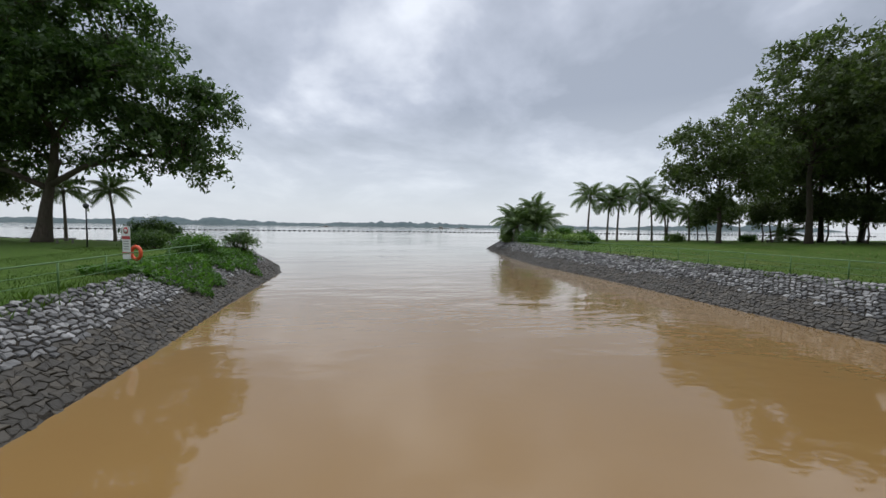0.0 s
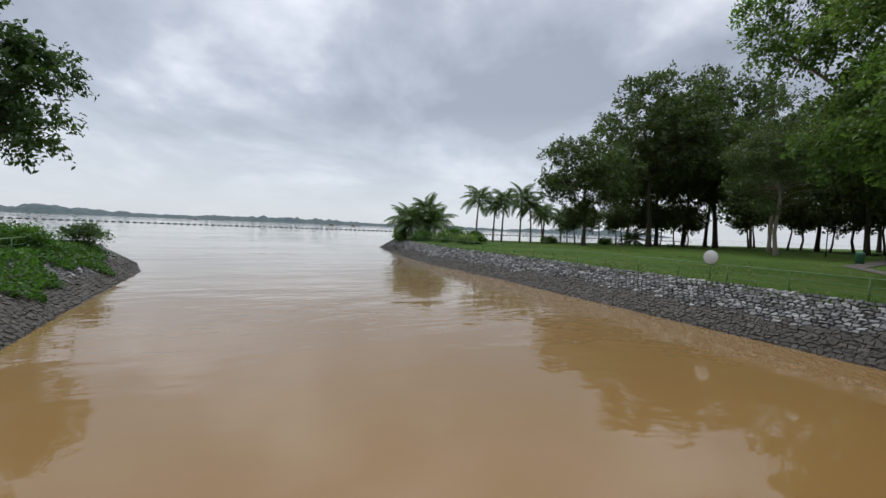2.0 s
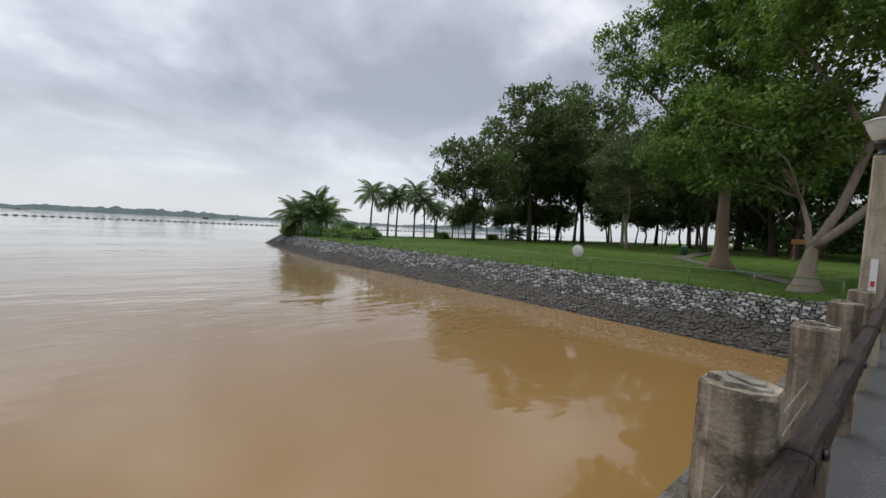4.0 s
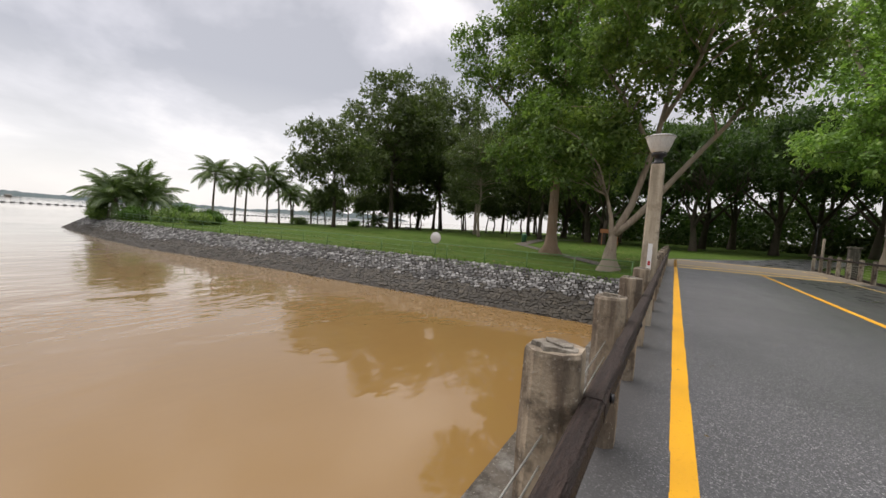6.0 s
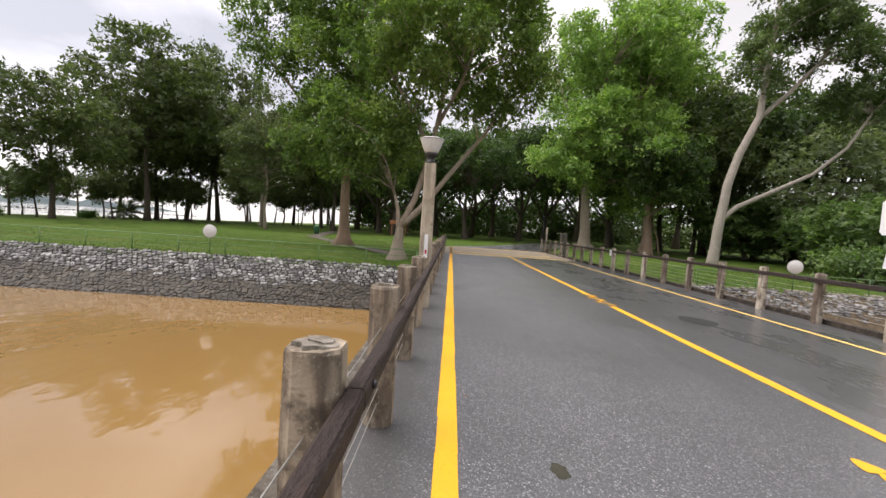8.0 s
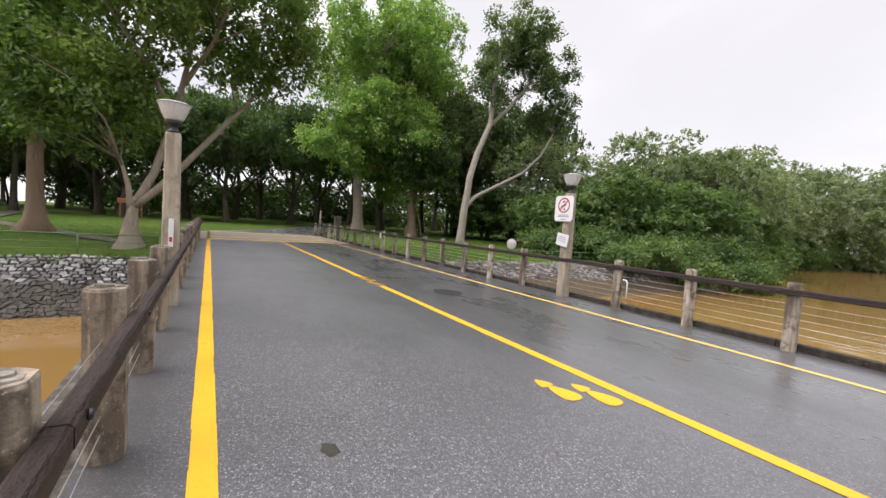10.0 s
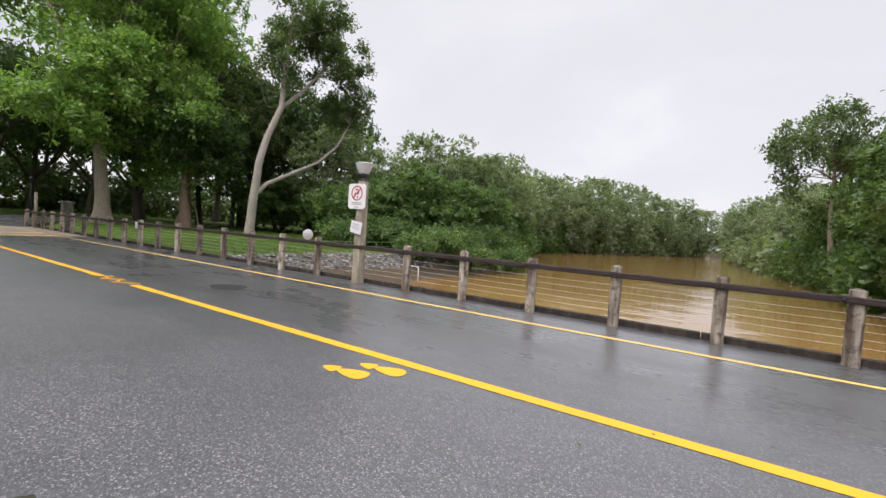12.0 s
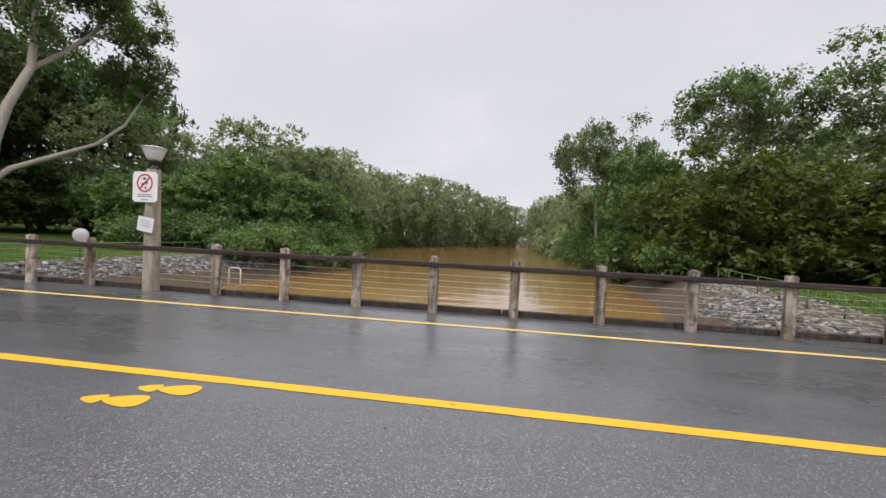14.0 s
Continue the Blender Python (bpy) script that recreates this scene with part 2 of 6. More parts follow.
def m_asphalt():
    k = Mat("wet_asphalt", 0.5, spec=1.0)
    vor = k.n.new("ShaderNodeTexVoronoi")
    vor.inputs["Scale"].default_value = 120.0
    k.l.new(k.pos, vor.inputs["Vector"])
    chip = k.axis(0, vor.outputs["Color"])
    grit = k.noise(180.0, 2.0, 0.8)
    patch = k.noise(0.55, 4.0, 0.6)
    base = k.ramp(chip, (0.0, (0.009, 0.009, 0.011)), (0.45, (0.033, 0.033, 0.036)), (0.78, (0.080, 0.080, 0.083)), (0.92, (0.138, 0.137, 0.138)), (1.0, (0.32, 0.318, 0.315)))
    speck = k.ramp(k.noise(26.0, 2.0, 0.8), (0.71, 0.0), (0.75, 0.7))
    base = k.mix(speck, base, (0.40, 0.395, 0.38))
    base = k.mix(k.ramp(k.noise(3.2, 5.0, 0.65), (0.40, 0.0), (0.70, 0.30)), base, (0.045, 0.045, 0.047))
    # darker asphalt with a ragged border along the seaward edge
    edge = k.n.new("ShaderNodeMapRange")
    edge.inputs[1].default_value, edge.inputs[2].default_value = 0.02, 0.34
    k.l.new(k.math("ADD", k.axis(1), k.math("MULTIPLY", k.math("SUBTRACT", k.noise(5.0, 4.0, 0.6), 0.5), 0.5)), edge.inputs[0])
    base = k.mix(k.math("MULTIPLY", edge.outputs[0], 0.62), base, (0.016, 0.015, 0.014))
    # the strip beside the far rail holds a film of rain
    wetline = k.math("ADD", k.axis(1), k.math("MULTIPLY", k.math("SUBTRACT", k.noise(0.35, 4.0, 0.6, stretch=(0.5, 1.4, 1)), 0.5), 3.2))
    wet = k.n.new("ShaderNodeMapRange")
    wet.inputs[1].default_value, wet.inputs[2].default_value = -1.0, -4.4
    k.l.new(wetline, wet.inputs[0])
    pool = k.math("MULTIPLY", wet.outputs[0], k.ramp(k.noise(1.1, 5.0, 0.6, stretch=(0.5, 1.2, 1)), (0.30, 0.55), (0.62, 1.0)))
    # some sky sheen of the wet film is mixed into the base colour
    base = k.mix(k.math("MULTIPLY", pool, 0.30), base, (0.075, 0.076, 0.082))
    k.color(k.mix(k.ramp(patch, (0.55, 0.0), (0.78, 0.25)), base, (0.055, 0.055, 0.056)))
    k.rough(k.mix(pool, k.ramp(patch, (0.35, 0.60), (0.65, 0.46)), 0.24))
    k.l.new(k.math("ADD", k.math("MULTIPLY", pool, 0.45), 0.40), k.b.inputs["Coat Weight"])
    k.l.new(k.mix(pool, 0.48, 0.27), k.b.inputs["Coat Roughness"])
    dry = k.math("SUBTRACT", 1.0, k.math("MULTIPLY", pool, 0.96))
    return k.bump(k.math("MULTIPLY", k.math("ADD", k.math("MULTIPLY", grit, 0.4), chip), dry), 0.07, 0.005).m


def m_paint(name, col, worn):
    k = Mat(name, 0.55)
    w = k.ramp(k.noise(26.0, 5.0, 0.7), (0.56, 0.0), (0.74, 0.75))
    tone = k.mix(k.ramp(k.noise(1.3, 3.0), (0.35, 0.0), (0.7, 0.35)), col, worn)
    k.color(k.mix(w, tone, worn))
    return k.bump(k.noise(120.0, 2.0), 0.25, 0.004).m


YELLOW = m_paint("yellow_road_paint", (0.78, 0.38, 0.006), (0.52, 0.26, 0.012))
YELLOW_OLD = m_paint("faded_yellow_paint", (0.70, 0.46, 0.12), (0.45, 0.33, 0.14))


def m_concrete(name, pale, dark, moss):
    k = Mat(name, 0.85, spec=0.3)
    n = k.noise(7.0, 6.0, 0.65)
    streak = k.noise(5.0, 4.0, 0.6, stretch=(1.6, 1.6, 0.25))
    c = k.mix(k.ramp(streak, (0.40, 0.0), (0.58, 1.0)), pale, dark)
    c = k.mix(k.ramp(n, (0.50, 0.0), (0.66, 0.85)), c, moss)
    c = k.mix(k.ramp(k.noise(60.0, 3.0), (0.62, 0.0), (0.70, 0.6)), c, (0.36, 0.34, 0.29))
    tone = k.ramp(k.random(), (0.0, 0.75), (1.0, 1.2))
    k.color(k.mix(1.0, c, tone, "MULTIPLY"))
    return k.bump(k.math("ADD", n, k.noise(45.0, 3.0)), 0.6, 0.012).m


POSTMAT = m_concrete("weathered_post_concrete", (0.320, 0.262, 0.192), (0.125, 0.098, 0.073), (0.048, 0.038, 0.028))
POSTMAT_PALE = m_concrete("pale_post_concrete", (0.43, 0.375, 0.295), (0.14, 0.105, 0.078), (0.045, 0.034, 0.025))
POLEMAT = m_concrete("lamp_post_concrete", (0.40, 0.345, 0.265), (0.27, 0.23, 0.17), (0.20, 0.17, 0.12))
KERBMAT_DARK = m_concrete("wet_kerb_concrete", (0.055, 0.044, 0.034), (0.026, 0.020, 0.015), (0.018, 0.014, 0.010))
KERBMAT = m_concrete("kerb_concrete", (0.085, 0.072, 0.056), (0.048, 0.040, 0.030), (0.17, 0.16, 0.14))
SLABMAT = m_concrete("bridge_concrete", (0.16, 0.145, 0.12), (0.085, 0.074, 0.060), (0.045, 0.038, 0.030))
CAPMAT = m_concrete("flaked_cap_mortar", (0.30, 0.27, 0.225), (0.13, 0.11, 0.085), (0.06, 0.050, 0.038))


def m_timber():
    k = Mat("wet_dark_timber", 0.58, spec=0.35)
    g = k.noise(9.0, 6.0, 0.65, stretch=(0.25, 6.0, 6.0))
    pit = k.noise(70.0, 3.0, 0.7, stretch=(0.4, 1, 1))
    c = k.ramp(g, (0.30, (0.013, 0.008, 0.007)), (0.55, (0.038, 0.023, 0.018)), (0.80, (0.105, 0.072, 0.057)))
    k.color(k.mix(k.ramp(pit, (0.35, 0.65), (0.55, 0.0)), c, (0.016, 0.010, 0.008)))
    return k.bump(k.math("ADD", k.math("ADD", g, pit), k.math("MULTIPLY", k.noise(38.0, 4.0, 0.7, stretch=(0.6, 1, 1)), 1.6)), 0.9, 0.016).m


TIMBER = m_timber()


def m_plain(name, col, rough=0.6, metal=0.0, wear=0.25):
    k = Mat(name, rough, metal)
    n = k.noise(9.0, 5.0, 0.6, where=k.obj)
    d = tuple(c * 0.6 for c in col)
    k.color(k.mix(k.math("MULTIPLY", k.ramp(n, (0.4, 0.0), (0.75, 1.0)), wear), col, d))
    return k.bump(k.noise(40.0, 2.0, where=k.obj), 0.12, 0.004).m


STEEL = m_plain("galvanised_wire", (0.50, 0.49, 0.46), 0.4, 0.8)
GREEN_METAL = m_plain("green_painted_steel", (0.085, 0.18, 0.055), 0.5, 0.0, 0.6)
BLACK = m_plain("black_metal", (0.018, 0.018, 0.020), 0.45)
WHITE = m_plain("white_enamel", (0.78, 0.78, 0.77), 0.45, 0.0, 0.15)
RED = m_plain("red_enamel", (0.48, 0.040, 0.045), 0.5, 0.0, 0.2)
INK = m_plain("dark_print", (0.12, 0.055, 0.06), 0.6, 0.0, 0.1)
GREYINK = m_plain("grey_print", (0.30, 0.29, 0.31), 0.6, 0.0, 0.1)
PAPER = m_plain("laminated_paper", (0.74, 0.73, 0.75), 0.3, 0.0, 0.15)
ORANGE = m_plain("orange_plastic", (0.72, 0.10, 0.030), 0.45, 0.0, 0.2)
MIRROR_BACK = m_plain("pale_grey_disc", (0.66, 0.65, 0.63), 0.5, 0.0, 0.35)
GREENBIN = m_plain("green_plastic", (0.030, 0.12, 0.060), 0.5)
WOOD_BENCH = m_plain("bench_concrete", (0.16, 0.15, 0.13), 0.8)
FLOATMAT = m_plain("dark_float_plastic", (0.030, 0.032, 0.036), 0.5)
LIDMAT = m_plain("grey_lamp_lid", (0.55, 0.54, 0.52), 0.5)
RUST = m_plain("rusty_board", (0.32, 0.13, 0.05), 0.8)


def m_lampglass():
    k = Mat("frosted_lamp_glass", 0.35, spec=0.5)
    k.b.inputs["Transmission Weight"].default_value = 0.2
    n = k.noise(14.0, 3.0, where=k.obj, stretch=(4, 4, 0.3))
    k.color(k.ramp(n, (0.3, (0.70, 0.70, 0.68)), (0.7, (0.88, 0.88, 0.86))))
    return k.m


LAMPGLASS = m_lampglass()


DRY = ((0.0, (0.050, 0.049, 0.048)), (0.35, (0.115, 0.113, 0.110)), (0.70, (0.195, 0.192, 0.186)), (1.0, (0.36, 0.354, 0.34)))


def m_stone(name, stops, rough, rnd):
    k = Mat(name, rough, spec=0.35)
    t = k.random() if rnd else k.island()
    n = k.noise(11.0, 5.0, 0.6)
    c = k.ramp(t, *stops)
    c = k.mix(k.ramp(n, (0.45, 0.0), (0.72, 0.60)), c, (0.090, 0.082, 0.070) if stops is not MUDDY else (0.034, 0.030, 0.022))
    k.color(c)
    return k.bump(n, 0.8, 0.03).m


MUDDY = ((0.0, (0.020, 0.016, 0.010)), (0.5, (0.033, 0.027, 0.017)), (1.0, (0.066, 0.054, 0.037)))
STONE_DRY, STONE_DRY_J = m_stone("granite_stone", DRY, 0.75, True), m_stone("granite_stones", DRY, 0.75, False)
SANDY = ((0.0, (0.090, 0.078, 0.062)), (0.5, (0.18, 0.162, 0.135)), (1.0, (0.36, 0.335, 0.29)))
STONE_SANDY = m_stone("sandy_stones", SANDY, 0.8, False)
STONE_MUD, STONE_MUD_J = m_stone("silted_stone", MUDDY, 0.6, True), m_stone("silted_stones", MUDDY, 0.6, False)


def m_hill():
    k = Mat("haze_tinted_wooded_hill", 1.0, spec=0.0)
    # the blue-grey of distance haze is put into the forest colour
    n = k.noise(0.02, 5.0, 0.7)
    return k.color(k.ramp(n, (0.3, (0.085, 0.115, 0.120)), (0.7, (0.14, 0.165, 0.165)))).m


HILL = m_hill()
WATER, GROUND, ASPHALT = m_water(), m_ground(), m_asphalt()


# ---------------------------------------------------------------- mesh helpers
def link_mesh(name, verts, faces, material, smooth=False):
    me = bpy.data.meshes.new(name)
    me.from_pydata([tuple(v) for v in verts], [], faces)
    me.materials.append(material)
    if smooth:
        me.shade_smooth()
    return me


def quads_mesh(name, co, material):
    """A mesh of loose leaves from an array (n, corners, 3)."""
    n, k = len(co), co.shape[1]
    me = bpy.data.meshes.new(name)
    me.vertices.add(k * n)
    me.vertices.foreach_set("co", np.ascontiguousarray(co, dtype=np.float32).ravel())
    me.loops.add(k * n)
    me.loops.foreach_set("vertex_index", np.arange(k * n, dtype=np.int32))
    me.polygons.add(n)
    me.polygons.foreach_set("loop_start", np.arange(0, k * n, k, dtype=np.int32))
    me.update(calc_edges=True)
    me.materials.append(material)
    return me


def part(name, data, parent, label="", m=None):
    ob = new(name, data)
    ob.parent = parent
    if m is not None:
        ob.matrix_basis = m
    return tagged(ob, label)


def thing(name, label, category, group="", kind="", m=None):
    ob = new(name)
    if m is not None:
        ob.matrix_basis = m
    return tagged(ob, label, category, group, kind)


def bm_mesh(name, bm, material, smooth=False):
    me = bpy.data.meshes.new(name)
    bmesh.ops.recalc_face_normals(bm, faces=bm.faces)
    bm.to_mesh(me)
    bm.free()
    me.materials.append(material)
    if smooth:
        me.shade_smooth()
    return me


def bm_box(bm, c, s, bevel=0.0):
    g = bmesh.ops.create_cube(bm, size=1.0, matrix=Matrix.Translation(c) @ Matrix.Diagonal((*s, 1)))
    if bevel:
        edges = list({e for v in g["verts"] for e in v.link_edges})
        bmesh.ops.bevel(bm, geom=edges, offset=bevel, segments=2, affect="EDGES", profile=0.6)


def box_mesh(name, s, material, c=(0, 0, 0), bevel=0.0):
    bm = bmesh.new()
    bm_box(bm, c, s, bevel)
    return bm_mesh(name, bm, material)


def lathe(name, profile, material, sides=24, smooth=True):
    """A turned solid: profile rows of (radius, z)."""
    v, f = [], []
    for r, z in profile:
        for i in range(sides):
            a = 2 * math.pi * i / sides
            v.append((r * math.cos(a), r * math.sin(a), z))
    for j in range(len(profile) - 1):
        for i in range(sides):
            a, b = j * sides + i, j * sides + (i + 1) % sides
            f.append((a, b, b + sides, a + sides))
    f.append(tuple(reversed(range(sides))))
    f.append(tuple(range((len(profile) - 1) * sides, len(profile) * sides)))
    return link_mesh(name, v, f, material, smooth)


def tube_data(points, radii, sides, v, f, lobes=None):
    """Adds a tapered tube along points to the lists v and f."""
    base = len(v)
    pts = [Vector(p) for p in points]
    for i, p in enumerate(pts):
        d = (pts[min(i + 1, len(pts) - 1)] - pts[max(i - 1, 0)]).normalized()
        side = d.cross(Vector((0.31, 0.95, 0.05))).normalized()
        other = d.cross(side).normalized()
        for k in range(sides):
            a = 2 * math.pi * k / sides
            r = radii[i]
            if lobes:
                r *= 1 + lobes[i] * (0.5 + 0.5 * math.cos(a * 5 + 0.7)) + 0.05 * math.sin(3 * a + i)
            v.append(p + side * (r * math.cos(a)) + other * (r * math.sin(a)))
    for i in range(len(pts) - 1):
        for k in range(sides):
            a, b = base + i * sides + k, base + i * sides + (k + 1) % sides
            f.append((a, a + sides, b + sides, b))
    f.append(tuple(range(base, base + sides)))
    f.append(tuple(reversed(range(base + (len(pts) - 1) * sides, base + len(pts) * sides))))


def tube_mesh(name, points, r, material, sides=6):
    v, f = [], []
    rr = r if isinstance(r, (list, tuple)) else [r] * len(points)
    tube_data(points, rr, sides, v, f)
    return link_mesh(name, v, f, material, True)


# ---------------------------------------------------------------- the land
WATER_Z = -2.0
EAST = [(-70, -330), (-8, -235), (8, -165), (29, -112), (29, -82), (22, -60), (15.5, -38), (15.0, -20), (15.7, -8), (15.7, 4), (15.6, 24), (14.8, 35),
        (15.6, 45), (18.2, 63), (22, 68), (40, 67), (80, 72), (200, 80), (4400, 95), (4400, -4400), (-70, -4400)]
WEST = [(-70, -300), (-16, -215), (-12, -160), (-12, -75), (-13, -52), (-9.3, -25), (-7.8, -19), (-5.6, -8), (-5.4, 7), (-5.5, 11), (-5.95, 18), (-6.45, 30.5),
        (-7.9, 36.2), (-25, 50), (-60, 68), (-300, 145), (-4400, 600), (-4400, -4400), (-70.5, -4400), (-70.5, -300)]


def inside_depth(px, py, poly):
    """Signed distance into a polygon, positive inside."""
    best = np.full(px.shape, 1e9)
    odd = np.zeros(px.shape, bool)
    for (x0, y0), (x1, y1) in zip(poly, poly[1:] + poly[:1]):
        dx, dy = x1 - x0, y1 - y0
        t = np.clip(((px - x0) * dx + (py - y0) * dy) / (dx * dx + dy * dy), 0, 1)
        best = np.minimum(best, np.hypot(px - x0 - t * dx, py - y0 - t * dy))
        cross = ((y0 > py) != (y1 > py)) & (px < dx * (py - y0) / (dy if dy else 1e-9) + x0)
        odd ^= cross
    return np.where(odd, best, -best)


BANK_RUN, BANK_TOP = 2.5, -0.45


def smoothstep(t):
    t = np.clip(t, 0, 1)
    return t * t * (3 - 2 * t)


def land_height(px, py):
    px, py = np.asarray(px, float), np.asarray(py, float)
    d = np.maximum(inside_depth(px, py, EAST), inside_depth(px, py, WEST))
    z = np.where(d < 0, WATER_Z + np.maximum(d * 0.5, -1.5), WATER_Z + (BANK_TOP - WATER_Z) * d / BANK_RUN)
    lawn = BANK_TOP + 0.42 * smoothstep((d - BANK_RUN) / 45)
    z = np.where(d > BANK_RUN, lawn, z)
    road = smoothstep((4.0 - np.abs(py + 3.4) + 2.6) / 2.4) * (d > BANK_RUN) * smoothstep((d - BANK_RUN) / 2.5)
    return np.where(road > 0, z + (-0.05 - z) * road, z)


def height(x, y):
    return float(land_height(np.array([x]), np.array([y]))[0])


def spaced(parts):
    return np.unique(np.concatenate([np.arange(a, b, s) for a, b, s in parts]))


gx = spaced([(-4400, -400, 400), (-400, -60, 20), (-60, -14, 2.0), (-14, -3, 0.4), (-3, 12, 2.5), (12, 24, 0.4), (24, 110, 2.5), (110, 400, 15), (400, 4401, 400)])
gy = spaced([(-4400, -400, 400), (-400, -120, 15), (-120, -40, 2.5), (-40, 40, 0.8), (40, 76, 1.2), (76, 200, 10), (200, 800, 60), (800, 4401, 400)])
GX, GY = np.meshgrid(gx, gy)
GZ = land_height(GX, GY)
jit = np.array([noise.noise(Vector((x * 0.11, y * 0.11, 0))) for x, y in zip(GX.ravel(), GY.ravel())]).reshape(GX.shape)
GZ = np.where(GZ > -0.5, GZ + jit * 0.07 * (np.abs(GY + 3.4) > 7), GZ)
nx, ny = len(gx), len(gy)
faces = [(j * nx + i, j * nx + i + 1, (j + 1) * nx + i + 1, (j + 1) * nx + i) for j in range(ny - 1) for i in range(nx - 1)]
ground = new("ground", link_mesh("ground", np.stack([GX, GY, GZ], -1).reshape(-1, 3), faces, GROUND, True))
tagged(ground, "mown green lawn falling to dark silted river banks", "ground", kind="structure")

wx, wy = spaced([(-4500, 4501, 500)]), spaced([(-4500, 4501, 500)])
wv = [(x, y, WATER_Z) for y in wy for x in wx]
wf = [(j * len(wx) + i, j * len(wx) + i + 1, (j + 1) * len(wx) + i + 1, (j + 1) * len(wx) + i) for j in range(len(wy) - 1) for i in range(len(wx) - 1)]
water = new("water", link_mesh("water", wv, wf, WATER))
tagged(water, "muddy brown river water, sky reflection greying its colour towards the sea", "water", kind="structure")

# distant wooded islands across the strait
HILLS = [(-2600, -250, 3050, 46, 3), (-500, 900, 3200, 52, 11), (600, 2300, 3300, 40, 23), (2000, 4200, 3000, 60, 31)]
for x0, x1, yy, hh, sd_ in HILLS:
    v, f = [], []
    n = 160
    for i in range(n + 1):
        x = x0 + (x1 - x0) * i / n
        e = math.sin(math.pi * i / n) ** 0.35 if 0 < i < n else 0.0
        h = 1.3 * hh * e * (0.45 + 0.55 * abs(noise.fractal(Vector((x * 0.0016, sd_, 0)), 0.6, 2.0, 6)) + 0.16 * noise.noise(Vector((x * 0.03, sd_, 5))))
        v += [(x, yy - 120, WATER_Z - 0.5), (x, yy - 60, WATER_Z + 0.6 * h), (x, yy, WATER_Z + h), (x, yy + 200, WATER_Z - 1)]
    for i in range(n):
        for k in range(3):
            a = i * 4 + k
            f.append((a, a + 4, a + 5, a + 1))
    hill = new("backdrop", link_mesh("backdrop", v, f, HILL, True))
    tagged(hill, "low wooded island across the strait, haze put into its colour", "island", kind="structure")

# ---------------------------------------------------------------- bridge deck and road
X0, X1 = -8.6, 18.5
bm = bmesh.new()
bm_box(bm, ((X0 + X1) / 2, -3.43, -0.25), (X1 - X0, 8.9, 0.46))
for yy in (-7.2, -4.7, -2.2, 0.3):
    bm_box(bm, ((X0 + X1) / 2, yy, -0.78), (X1 - X0, 0.45, 0.62))
deck = new("bridge_deck", bm_mesh("bridge_deck", bm, SLABMAT))
tagged(deck, "stained concrete bridge deck on four beams over the channel", "bridge", kind="structure")

RX0, RX1 = -60.0, 62.0
bm = bmesh.new()
pts = [(RX0, 0.62), (31, 0.62), (33, 0.0), (36, -2.0), (42, -5.0), (52, -9.0), (62, -13), (62, -19), (50, -14), (40, -9.6), (34, -7.7), (31, -7.5), (RX0, -7.5)]
vs = [bm.verts.new((x, y, 0.0)) for x, y in pts]
top = bm.faces.new(vs)
low_ = bmesh.ops.extrude_face_region(bm, geom=[top])
bmesh.ops.translate(bm, vec=(0, 0, -0.06), verts=[v for v in low_["geom"] if isinstance(v, bmesh.types.BMVert)])
road = new("road", bm_mesh("road", bm, ASPHALT))
tagged(road, "dark wet asphalt road with pale aggregate", "road", kind="structure")


def strip(name, x0, x1, y, w, material, label, gaps=()):
    """A painted line of slightly uneven width, with gaps left open."""
    bm = bmesh.new()
    rng = random.Random(int(abs(y) * 100) + 5)
    xs = list(np.arange(x0, x1, 0.5)) + [x1]
    for a, b in zip(xs, xs[1:]):
        if any(g0 < (a + b) / 2 < g1 for g0, g1 in gaps):
            continue
        e = [rng.uniform(-0.004, 0.004) for _ in range(2)]
        bm.faces.new([bm.verts.new(p) for p in ((a, y - w / 2 + e[0], 0.004), (b, y - w / 2 + e[0], 0.004), (b, y + w / 2 + e[1], 0.004), (a, y + w / 2 + e[1], 0.004))])
    ob = new(name, bm_mesh(name, bm, material))
    return tagged(ob, label, "road marking", kind="structure")


strip("road_line", -14, 31.5, 0.0, 0.145, YELLOW, "bright yellow edge line painted on the asphalt")
strip("road_line", -14, 23.5, -3.45, 0.135, YELLOW, "yellow centre line painted on the asphalt", gaps=((8.6, 10.2),))
strip("road_line", -14, 30.5, -6.38, 0.105, YELLOW_OLD, "faded thin yellow line along the far edge of the road")
TAN = m_plain("tan_paving", (0.24, 0.190, 0.135), 0.6, 0.0, 0.5)
crossing = new("pavement", box_mesh("pavement", (8.6, 7.9, 0.06), TAN, (27.6, -3.44, -0.026)))
tagged(crossing, "tan paved crossing laid across the road end", "paving", kind="structure")
for xx, ww in ((23.45, 0.55), (25.6, 0.40), (31.6, 0.50)):
    tagged(new("road_line", box_mesh("road_line", (ww, 6.2, 0.004), YELLOW_OLD, (xx, -3.2, 0.008))), "faded yellow bar painted across the road", "road marking", kind="structure")
# flat dark oval added for the look of a puddle's wet patch
puddle_mat = m_plain("dark_wet_patch", (0.030, 0.030, 0.031), 0.35, 0.0, 0.4)
v = [(7.5 + (0.42 + 0.05 * math.sin(3 * a)) * math.cos(a), -4.65 + 0.30 * math.sin(a) * (1 + 0.1 * math.cos(4 * a)), 0.004) for a in np.linspace(0, 2 * math.pi, 28, endpoint=False)]
tagged(new("tar_patch", link_mesh("tar_patch", v, [tuple(range(28))], puddle_mat)), "dark oval wet patch on the asphalt", "road patch", kind="structure")
